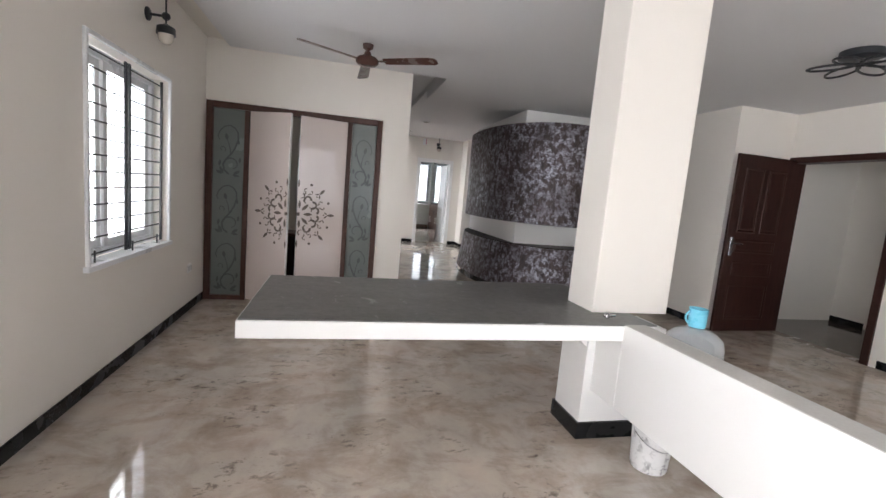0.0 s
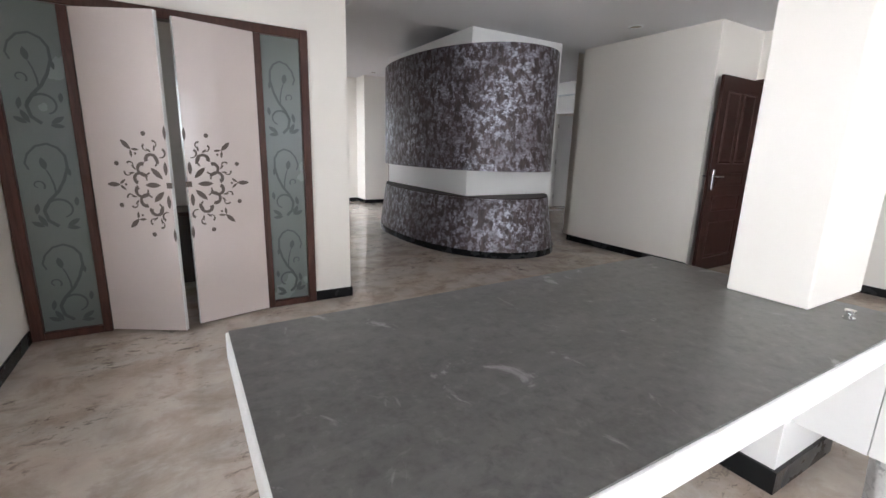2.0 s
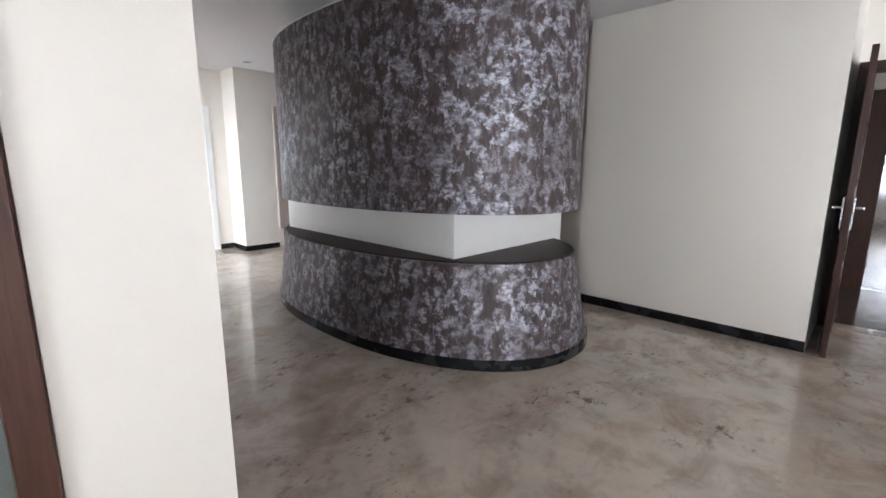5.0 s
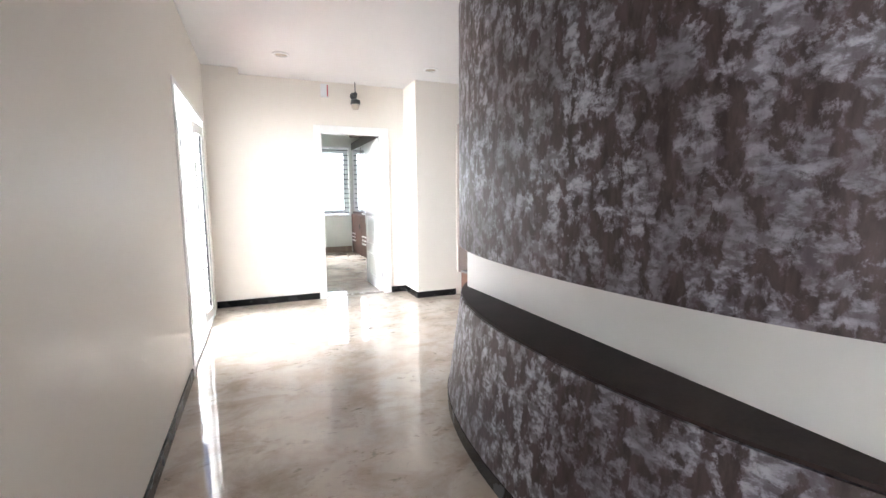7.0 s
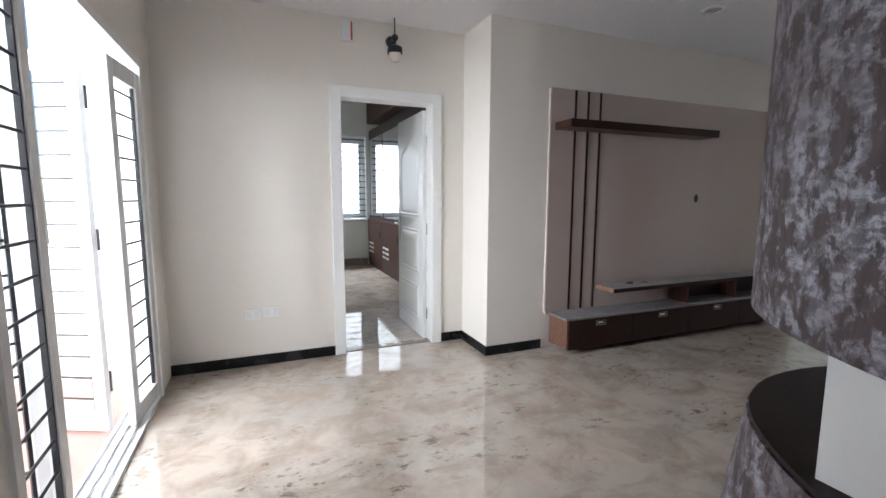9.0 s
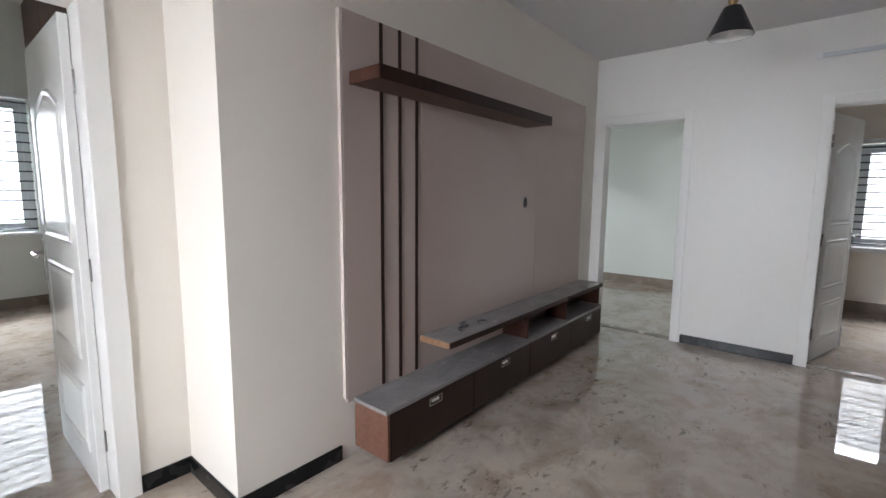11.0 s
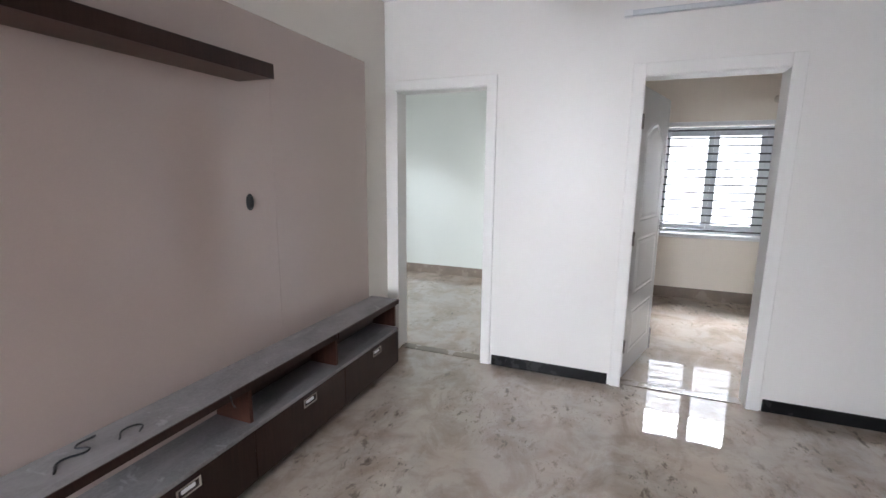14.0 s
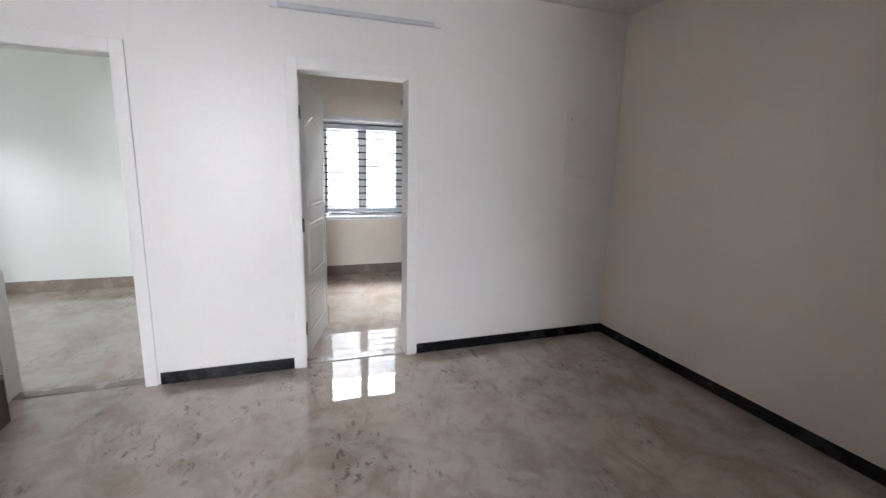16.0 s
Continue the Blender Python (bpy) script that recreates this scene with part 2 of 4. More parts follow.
GREY_ALU = surface("grey_aluminium", (0.6, 0.63, 0.66), 0.35, 0.05, 4, 90, 0.03, metal=0.1)
BLACK_IRON = surface("black_iron", (0.02, 0.022, 0.026), 0.4, 0.3, 10, 120, 0.06)
STEEL = surface("brushed_steel", (0.4, 0.4, 0.41), 0.28, 0.1, 3, 160, 0.05, metal=1.0, stretch=(1, 1, 0.05))
LIFT_STEEL = surface("polished_lift_steel", (0.5, 0.5, 0.52), 0.15, 0.08, 2, 120, 0.03, metal=1.0)
CHROME = surface("chrome", (0.75, 0.75, 0.75), 0.12, 0.03, 5, 60, 0.0, metal=1.0)
BRASS = surface("aged_brass", (0.4, 0.3, 0.15), 0.35, 0.15, 20, 90, 0.05, metal=1.0)
BROWN_METAL = surface("brown_enamel", (0.10, 0.045, 0.035), 0.25, 0.1, 6, 90, 0.02)
DARK_CUT = surface("dark_cut_out", (0.10, 0.075, 0.06), 0.5, 0.15, 8, 60, 0.03)
FROST = surface("frosted_glass", (0.12, 0.137, 0.127), 0.22, 0.06, 2.5, 140, 0.05)
ETCH = surface("etched_line", (0.036, 0.043, 0.041), 0.4, 0.1, 6, 90, 0.0)
BLUE_PLASTIC = surface("blue_plastic", (0.16, 0.50, 0.63), 0.3, 0.03, 8, 60, 0.0)
CLEAR = glass("clear_plastic", (0.8, 0.82, 0.84), 0.25, 0.72)
PANE = glass("window_glass", (1, 1, 1), 0.0)
BULB = surface("opal_glass", (0.62, 0.56, 0.48), 0.15, 0.02, 5, 40, 0.0)
TERRACOTTA = surface("terracotta_tile", (0.44, 0.25, 0.21), 0.4, 0.12, 3, 70, 0.06)
MIRROR = surface("mirror", (0.85, 0.86, 0.86), 0.03, 0.01, 2, 40, 0.0, metal=1.0, rough_vary=0.005)
RED = surface("red_plastic", (0.5, 0.07, 0.09), 0.35, 0.05, 8, 60, 0.0)
PAINT_DRIPS = spattered("spattered_white_plastic", (0.72, 0.71, 0.7), (0.16, 0.155, 0.16), 0.45)
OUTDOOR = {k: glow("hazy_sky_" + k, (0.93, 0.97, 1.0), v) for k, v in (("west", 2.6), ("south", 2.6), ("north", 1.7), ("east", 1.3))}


# ---- mesh helpers ----
def box(bm, x0, x1, y0, y1, z0, z1, m=None):
    c = Matrix.Translation(((x0 + x1) / 2, (y0 + y1) / 2, (z0 + z1) / 2)) @ Matrix.Diagonal((abs(x1 - x0), abs(y1 - y0), abs(z1 - z0), 1))
    return bmesh.ops.create_cube(bm, size=1, matrix=(m @ c) if m else c)["verts"]


def boxes(*rows, m=None):
    bm = bmesh.new()
    for r in rows:
        box(bm, *r, m=m)
    return bm


def soft(bm, width=0.003, segments=1):
    bmesh.ops.bevel(bm, geom=list(bm.edges), offset=width, segments=segments, affect="EDGES", profile=0.5)
    return bm


def tube(bm, a, b, r0, r1=None, sides=12):
    a, b = Vector(a), Vector(b)
    d = b - a
    m = Matrix.Translation((a + b) / 2) @ d.to_track_quat("Z", "Y").to_matrix().to_4x4()
    bmesh.ops.create_cone(bm, cap_ends=True, segments=sides, radius1=r0, radius2=r0 if r1 is None else r1, depth=d.length, matrix=m)
    return bm


def lathe(bm, profile, centre, sides=32):
    """Turns (radius, height) pairs round a standing axis."""
    rings = []
    for r, z in profile:
        rings.append([bm.verts.new((centre[0] + r * math.cos(a), centre[1] + r * math.sin(a), centre[2] + z)) for a in [2 * math.pi * i / sides for i in range(sides)]])
    for p, q in zip(rings, rings[1:]):
        for i in range(sides):
            bm.faces.new((p[i], p[(i + 1) % sides], q[(i + 1) % sides], q[i]))
    for ring in (rings[0], rings[-1]):
        if (ring[0].co - ring[sides // 2].co).length > 1e-4:
            bm.faces.new(ring)
    bmesh.ops.recalc_face_normals(bm, faces=list(bm.faces))
    return bm


def thing(name, bm, material, label="", category="", group="", kind="", smooth=False):
    me = bpy.data.meshes.new(name)
    bmesh.ops.recalc_face_normals(bm, faces=list(bm.faces))
    bm.to_mesh(me)
    bm.free()
    me.materials.append(material)
    if smooth:
        me.shade_smooth()
        me.set_sharp_from_angle(angle=radians(40))
    return tagged(new(name, me), label, category, group, kind)


ORIGIN = {}


def part(name, bm, material, parent, label="", smooth=False):
    """One mesh under a thing or under a part of it."""
    at = ORIGIN.get(parent, Vector())
    bm.transform(Matrix.Translation(-at))
    ob = thing(name, bm, material, label, smooth=smooth)
    ob.parent = parent
    ORIGIN[ob] = at
    return ob


def empty(name, label, category="", group="", at=(0, 0, 0), kind=""):
    """The base of a thing that is made of parts, which are given in the world's metres."""
    ob = tagged(new(name), label, category, group, kind)
    ob.location = at
    ORIGIN[ob] = Vector(at)
    return ob


def local(name, label, category="", group="", m=None, kind=""):
    """The base of a thing whose parts are given about its own corner; m places it."""
    ob = tagged(new(name), label, category, group, kind)
    ob.matrix_basis = m or Matrix.Identity(4)
    ORIGIN[ob] = Vector()
    return ob


def structure(name, bm, material, label, smooth=False):
    return thing(name, bm, material, label, kind="structure", smooth=smooth)


# ---- plan ----
WEST, SOUTH, PART_Y, COR_X, FAR_Y = -1.465, -3.6, 5.055, 0.65, 11.57
NIB_X, TV_Y, EAST, BLOCK_X, BLOCK_Y = 3.055, 11.075, 6.9, 4.36, 6.55
ENTRY_X, CEIL_A, CEIL_B, SLAB = 5.2, 2.65, 2.77, 2.95
T = 0.15

# floors
structure("floor", boxes((-1.62, 10.55, -3.75, 16.65, -0.12, 0.0)), MARBLE, "polished beige and brown marble floor with dark flecks")
structure("balcony_floor", boxes((-1.2, 0.5, 9.2, 11.75, -0.05, 0.012)), TERRACOTTA, "reddish terracotta balcony floor")

# ceilings
structure("ceiling_hall", boxes((-1.25, 6.0, -3.6, PART_Y, CEIL_A, SLAB)), CEIL, "flat white false ceiling of the hall")
structure("ceiling_hall_north", boxes((1.04, 6.0, PART_Y, 6.3, CEIL_A, SLAB)), CEIL, "flat white false ceiling beside the feature column")
structure("ceiling_corridor", boxes((1.04, EAST, 6.3, FAR_Y, CEIL_B, SLAB)), CEIL, "flat white false ceiling over the corridor and lounge")
structure("ceiling_recess", boxes((COR_X, 1.04, PART_Y, FAR_Y, CEIL_B + 0.07, SLAB)), CEIL, "narrow raised ceiling strip along the corridor")
structure("ceiling_slab", boxes((-1.62, 10.55, -3.75, FAR_Y + T, SLAB, SLAB + 0.15)), CEIL, "plain white ceiling slab")
structure("ceiling_slab_east", boxes((EAST, 10.55, FAR_Y + T, 13.65, SLAB, SLAB + 0.15)), CEIL, "plain white ceiling slab")
structure("ceiling_study", boxes((0.65, 4.0, FAR_Y + 0.02, 16.65, 3.55, 3.7)), CEIL, "plain white study ceiling")

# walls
# The 6.3-7.3 m opening is unseen, added so sky light reaches the small room.
structure("wall_west", boxes((WEST - T, WEST, SOUTH, -2.9, 0, SLAB), (WEST - T, WEST, -0.7, 2.83, 0, SLAB), (WEST - T, WEST, -2.9, -0.7, 0, 0.45), (WEST - T, WEST, -2.9, -0.7, 2.4, SLAB), (WEST - T, WEST, 4.03, 6.3, 0, SLAB), (WEST - T, WEST, 7.3, PART_Y + 4.1, 0, SLAB), (WEST - T, WEST, 6.3, 7.3, 0, 1.2), (WEST - T, WEST, 6.3, 7.3, 1.9, SLAB), (WEST - T, WEST, 2.83, 4.03, 0, 0.75), (WEST - T, WEST, 2.83, 4.03, 2.05, SLAB), (WEST, -1.25, SOUTH, PART_Y, CEIL_A + 0.06, SLAB)), PAINT, "cream painted wall with a barred window and an added unseen opening")
structure("wall_south", boxes((WEST - T, ENTRY_X + T, SOUTH - T, SOUTH, 0, 0.5), (WEST - T, ENTRY_X + T, SOUTH - T, SOUTH, 2.5, SLAB), (WEST - T, -0.9, SOUTH - T, SOUTH, 0.5, 2.5), (4.7, ENTRY_X + T, SOUTH - T, SOUTH, 0.5, 2.5)), PAINT, "cream painted wall with a wide window")
structure("wall_pooja_front", boxes((0.35, COR_X, PART_Y, PART_Y + T, 0, SLAB), (WEST, 0.35, PART_Y, PART_Y + T, 2.1, SLAB)), PAINT, "cream painted partition over the double door")
structure("wall_pooja_back", boxes((WEST, COR_X - T, 9.05, 9.2, 0, SLAB)), PAINT, "cream painted wall closing the small room")
structure("wall_corridor", boxes((COR_X - T, COR_X, PART_Y + T, 9.4, 0, SLAB), (COR_X - T, COR_X, 11.25, FAR_Y + T, 0, SLAB), (COR_X - T, COR_X, 9.4, 11.25, 2.19, SLAB)), PAINT, "cream painted corridor wall with a folding-door opening")
structure("wall_far", boxes((COR_X, 1.935, FAR_Y, FAR_Y + T, 0, SLAB), (2.765, NIB_X, FAR_Y, FAR_Y + T, 0, SLAB), (1.935, 2.765, FAR_Y, FAR_Y + T, 2.17, SLAB)), PAINT, "cream painted wall with a white door")
structure("wall_television", boxes((NIB_X, EAST + T, TV_Y, FAR_Y + T, 0, SLAB)), PAINT, "cream painted projecting wall behind the television panel")
structure("wall_east", boxes((EAST, EAST + T, BLOCK_Y - T, 8.42, 0, SLAB), (EAST, EAST + T, 9.22, 10.22, 0, SLAB), (EAST, EAST + T, 10.99, TV_Y, 0, SLAB), (EAST, EAST + T, 8.42, 9.22, 2.13, SLAB), (EAST, EAST + T, 10.22, 10.99, 2.13, SLAB)), WHITE_PAINT, "white painted wall with two doorways")
structure("wall_south_of_lounge", boxes((4.72, EAST, BLOCK_Y - T, BLOCK_Y, 0, SLAB), (4.72, 4.87, 6.1, BLOCK_Y - T, 0, SLAB)), WARM_PAINT, "warm cream painted lounge wall")
for name, row in (("wall_block_west", (BLOCK_X, BLOCK_X + T, 4.28, 6.1)), ("wall_block_north", (BLOCK_X + T, 4.72, 5.95, 6.1)), ("wall_block_south", (BLOCK_X + T, ENTRY_X + T, 4.28, 4.28 + T))):
    structure(name, boxes((*row, 0, SLAB)), PAINT, "cream painted wall beside the entrance")
structure("wall_entry", boxes((ENTRY_X, ENTRY_X + T, SOUTH, 3.1, 0, SLAB), (ENTRY_X, ENTRY_X + T, 3.1, 4.28, 2.14, SLAB)), PAINT, "cream painted wall with the entrance doorway")
structure("wall_lobby_north", boxes((ENTRY_X + T, 7.0, 4.75, 4.9, 0, SLAB)), PAINT, "painted lift lobby wall")
structure("wall_lobby_east", boxes((7.0, 7.15, 0.7, 3.28, 0, SLAB), (7.0, 7.15, 4.22, 4.9, 0, SLAB), (7.0, 7.15, 3.28, 4.22, 2.15, SLAB), (7.3, 7.4, 3.1, 4.4, 0, SLAB)), PAINT, "painted lift lobby wall round the lift")
structure("wall_lobby_south", boxes((ENTRY_X + T, 5.5, 0.85, 1.0, 0, SLAB), (6.9, 7.0, 0.85, 1.0, 0, SLAB), (5.5, 6.9, 0.85, 1.0, 0, 0.9), (5.5, 6.9, 0.85, 1.0, 2.3, SLAB)), PAINT, "painted lift lobby wall with a window")
TALL = 3.55
structure("wall_study_west", boxes((0.65, 0.8, FAR_Y + T, 16.5, 0, TALL)), COOL_PAINT, "pale painted study wall")
structure("wall_study_east", boxes((3.85, 4.0, FAR_Y + T, 16.5, 0, TALL)), COOL_PAINT, "pale painted study wall")
structure("wall_study_north", boxes((0.65, 4.0, 16.5, 16.65, 0, 0.9), (0.65, 4.0, 16.5, 16.65, 2.47, TALL), (0.65, 0.9, 16.5, 16.65, 0.9, 2.47), (3.24, 4.0, 16.5, 16.65, 0.9, 2.47)), COOL_PAINT, "pale painted study wall with a wide window")
structure("wall_over_study_door", boxes((0.65, 4.0, FAR_Y + 0.02, FAR_Y + T, SLAB + 0.15, TALL)), COOL_PAINT, "pale painted wall over the study door")
ROOM_X = 9.67
structure("wall_bedroom_east", boxes((ROOM_X, ROOM_X + T, 6.4, 7.74, 0, SLAB), (ROOM_X, ROOM_X + T, 8.88, 13.65, 0, SLAB), (ROOM_X, ROOM_X + T, 7.74, 8.88, 0, 0.795), (ROOM_X, ROOM_X + T, 7.74, 8.88, 2.055, SLAB)), WARM_PAINT, "warm cream painted bedroom wall with a window")
structure("wall_bedroom_south", boxes((EAST + T, ROOM_X, 6.4, 6.55, 0, SLAB)), PAINT, "cream painted bedroom wall")
structure("wall_bedroom_north", boxes((EAST + T, ROOM_X, 9.7, 9.85, 0, SLAB)), PAINT, "cream painted wall between the bedrooms")
# The 7.15-8.25 m opening is unseen, added for the guest room's light.
structure("wall_guest_room", boxes((EAST + T, 7.15, 13.5, 13.65, 0, SLAB), (8.25, ROOM_X, 13.5, 13.65, 0, SLAB), (7.15, 8.25, 13.5, 13.65, 0, 0.8), (7.15, 8.25, 13.5, 13.65, 2.15, SLAB)), COOL_PAINT, "pale green painted guest room wall")
structure("wall_guest_room_west", boxes((EAST, EAST + T, FAR_Y + T, 13.65, 0, SLAB)), COOL_PAINT, "pale green painted guest room wall")
structure("wall_guest_room_facing", boxes((ROOM_X - 0.015, ROOM_X - 0.002, 9.86, 13.49, 0, SLAB)), COOL_PAINT, "pale green painted guest room wall")
for name, row in (("wall_balcony_west", (-1.2, -1.08, 9.2, 11.87, 0, 1.0)), ("wall_balcony_north", (-1.08, 0.5, 11.75, 11.87, 0, 1.0)), ("wall_balcony_south", (-1.08, 0.5, 9.2, 9.26, 0, SLAB))):
    structure(name, boxes(row), WHITE_PAINT, "white painted balcony parapet" if row[5] == 1.0 else "white painted balcony side wall")
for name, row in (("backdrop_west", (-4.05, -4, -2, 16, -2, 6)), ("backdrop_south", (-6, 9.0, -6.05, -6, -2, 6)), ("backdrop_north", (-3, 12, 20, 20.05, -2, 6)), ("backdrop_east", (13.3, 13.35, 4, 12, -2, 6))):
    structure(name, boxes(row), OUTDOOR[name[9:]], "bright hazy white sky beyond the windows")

# ---- oval feature column ----
OX, OY, OA = 3.10, 7.2, 0.97


def oval(grow=0.0, count=96):
    out = []
    for i in range(count):
        a = 2 * math.pi * i / count
        c, s = math.cos(a), math.sin(a)
        half, n = (1.66, 2.2) if s > 0 else (1.665, 2.25 if c < 0 else 2.15)
        out.append((OX + ((OA if c < 0 else 0.96) + grow) * math.copysign(abs(c) ** (2 / n), c), OY + (half + grow * (1.9 if s < 0 < grow else 1)) * math.copysign(abs(s) ** (2 / n), s)))
    return out


def oval_ring(z0, z1, grow=0.0, inner=-0.1):
    bm = bmesh.new()
    cols = []
    for (ax, ay), (bx, by) in zip(oval(grow), oval(inner)):
        cols.append([bm.verts.new(v) for v in ((ax, ay, z0), (ax, ay, z1), (bx, by, z1), (bx, by, z0))])
    for p, q in zip(cols, cols[1:] + cols[:1]):
        for i in range(4):
            j = (i + 1) % 4
            bm.faces.new((p[i], q[i], q[j], p[j]))
    return bm


def oval_slab(z0, z1, grow=0.0, top=None):
    """A closed oval drum; top is its outward growth at the upper end, where that differs."""
    bm = bmesh.new()
    lo = [bm.verts.new((x, y, z0)) for x, y in oval(grow)]
    hi = [bm.verts.new((x, y, z1)) for x, y in oval(grow if top is None else top)]
    bm.faces.new(lo)
    bm.faces.new(hi)
    for i in range(len(lo)):
        j = (i + 1) % len(lo)
        bm.faces.new((lo[i], lo[j], hi[j], hi[i]))
    return bm


feature = empty("feature_column", "oval feature column in dabbed plum and silver paint", "column", at=(OX, OY, 0))
part("core", boxes((2.473, 3.878, 6.043, 8.395, 0.01, CEIL_A - 0.002)), WHITE_PAINT, feature, "square white painted core")
part("upper_drum", oval_ring(1.03, 2.45, -0.03, -0.13), SPONGE, feature, smooth=True)
part("lower_drum", oval_slab(0.08, 0.70, 0.045, -0.04), SPONGE, feature, smooth=True)
part("ledge", oval_slab(0.703, 0.716, -0.047), PLUM, feature, "dark plum glossy ledge", smooth=True)
part("plinth", oval_slab(0.002, 0.08, 0.05), GRANITE, feature, "black granite plinth", smooth=True)

# ---- serving counter and pillar ----
counter = empty("serving_counter", "white serving counter with a scuffed dark grey stone top", "counter", at=(1.4, 2.2, 0))
def counter_slab(inset, z0, z1):
    """The counter's top in plan: its hall side runs slightly out of square."""
    x0, x1, y0 = -0.476 + inset, 1.6 - inset, 1.868 + inset
    plan = [(x0, y0), (x1, y0), (x1, 2.905 - inset), (x0, 2.82 - inset)]
    bm = bmesh.new()
    lo = [bm.verts.new((x, y, z0)) for x, y in plan]
    hi = [bm.verts.new((x, y, z1)) for x, y in plan]
    bm.faces.new(lo), bm.faces.new(hi)
    for i in range(4):
        j = (i + 1) % 4
        bm.faces.new((lo[i], lo[j], hi[j], hi[i]))
    return bm


part("worktop", counter_slab(0.008, 0.7482, 0.7535), CONCRETE, counter, "scuffed dark grey stone top")
part("slab", soft(counter_slab(0.0, 0.668, 0.748), 0.005, 2), WHITE_PAINT, counter)
part("pier", boxes((1.342, 1.85, 2.095, 2.375, 0.0, 0.665)), WHITE_PAINT, counter)
bm = bmesh.new()
for x, z in ((1.34, 0.55), (1.34, 0.666), (1.21, 0.666)):
    for y in (2.1, 2.37):
        bm.verts.new((x, y, z))
bm.verts.ensure_lookup_table()
v = bm.verts
for f in ((0, 2, 4), (1, 5, 3), (0, 1, 3, 2), (2, 3, 5, 4), (4, 5, 1, 0)):
    bm.faces.new([v[i] for i in f])
part("haunch", bm, WHITE_PAINT, counter)
part("beam", soft(boxes((1.39, 1.52, SOUTH + 0.002, 1.87, 0.30, 0.755)), 0.004, 2), WHITE_PAINT, counter, "white plastered low beam")
part("beam_cap", boxes((1.392, 1.518, SOUTH + 0.004, 1.868, 0.7552, 0.7575)), surface("bare_plaster", (0.5, 0.48, 0.45), 0.7, 0.12, 5, 70, 0.15), counter, "bare grey plaster top")
part("beam_end", boxes((1.39, 1.52, 1.872, 2.093, 0.30, 0.664)), WHITE_PAINT, counter)
part("plinth", boxes((1.328, 1.865, 2.08, 2.39, 0.002, 0.1)), GRANITE, counter, "black granite plinth")
structure("pillar", soft(boxes((1.347, 1.84, 2.105, 2.385, 0.754, CEIL_A)), 0.006, 2), PAINT, "square cream painted pillar standing on the counter")

# ---- skirting and trim ----
for row in ((WEST, WEST + 0.014, SOUTH, PART_Y - 0.02), (0.352, COR_X + 0.014, PART_Y - 0.014, PART_Y), (COR_X, COR_X + 0.014, PART_Y + 0.001, 9.3),
            (COR_X + 0.001, 1.864, FAR_Y - 0.014, FAR_Y), (2.836, NIB_X, FAR_Y - 0.014, FAR_Y), (NIB_X - 0.014, NIB_X, TV_Y - 0.014, FAR_Y - 0.015),
            (NIB_X + 0.001, 3.6, TV_Y - 0.014, TV_Y), (EAST - 0.014, EAST, BLOCK_Y + 0.015, 8.35), (EAST - 0.014, EAST, 9.29, 10.15),
            (4.72, EAST, BLOCK_Y, BLOCK_Y + 0.014), (BLOCK_X - 0.014, BLOCK_X, 4.28, 6.114), (BLOCK_X + 0.001, 4.719, 6.1, 6.114), (ENTRY_X - 0.014, ENTRY_X, SOUTH, 3.03),
            (6.986, 7.0, 4.32, 4.75)):
    structure("baseboard", soft(boxes((*row, 0.001, 0.083)), 0.003), GRANITE, "black granite skirting")
for row in ((ROOM_X - 0.014, ROOM_X, 6.56, 9.685), (ROOM_X - 0.03, ROOM_X - 0.016, 9.86, 13.49), (0.81, 3.26, 16.486, 16.5), (EAST + T + 0.001, ROOM_X - 0.015, 9.686, 9.7)):
    structure("baseboard", boxes((*row, 0.001, 0.13)), BROWN_STONE, "brown stone skirting")


def casing(axis, at, a0, a1, top, out, wide=0.075, deep=0.018, both=True):
    """A flat painted door casing round an opening from a0 to a1; both=False leaves out its far upright."""
    lo, hi = sorted((at, at + out * deep))
    rows = [(a0 - wide, a0, 0, top + wide), (a0, a1, top, top + wide)] + ([(a1, a1 + wide, 0, top + wide)] if both else [])
    for p, q, z0, z1 in rows:
        row = (p, q, lo, hi, z0, z1) if axis == "y" else (lo, hi, p, q, z0, z1)
        structure("trim", soft(boxes(row), 0.003), SATIN_WHITE, "white painted door casing")


def jamb(axis, lo, hi, a0, a1, top, t=0.02, material=None):
    rows = [(a0, a0 + t, 0, top), (a1 - t, a1, 0, top), (a0 + t, a1 - t, top - t, top)]
    for p, q, z0, z1 in rows:
        row = (p, q, lo, hi, z0, z1) if axis == "y" else (lo, hi, p, q, z0, z1)
        structure("trim", boxes(row), material or SATIN_WHITE, "painted door lining")


casing("y", FAR_Y, 1.955, 2.745, 2.148, -1, 0.09)
jamb("y", FAR_Y - 0.004, FAR_Y + T, 1.935, 2.765, 2.168)
casing("x", EAST, 8.44, 9.2, 2.115, -1)
jamb("x", EAST - 0.004, EAST + T, 8.42, 9.22, 2.13)
casing("x", EAST, 10.24, 10.985, 2.115, -1, both=False)
jamb("x", EAST - 0.004, EAST + T, 10.22, 10.99, 2.13)
jamb("x", ENTRY_X - 0.02, ENTRY_X + T, 3.1, 4.275, 2.14, 0.07, MAHOGANY)
for row in ((1.955, 2.745, FAR_Y + 0.03, FAR_Y + 0.12), (EAST + 0.03, EAST + 0.12, 8.44, 9.2), (EAST + 0.03, EAST + 0.12, 10.24, 10.97), (ENTRY_X, ENTRY_X + T, 3.17, 4.2)):
    structure("threshold", boxes((*row, 0.0, 0.006)), BROWN_STONE, "grey brown stone threshold")
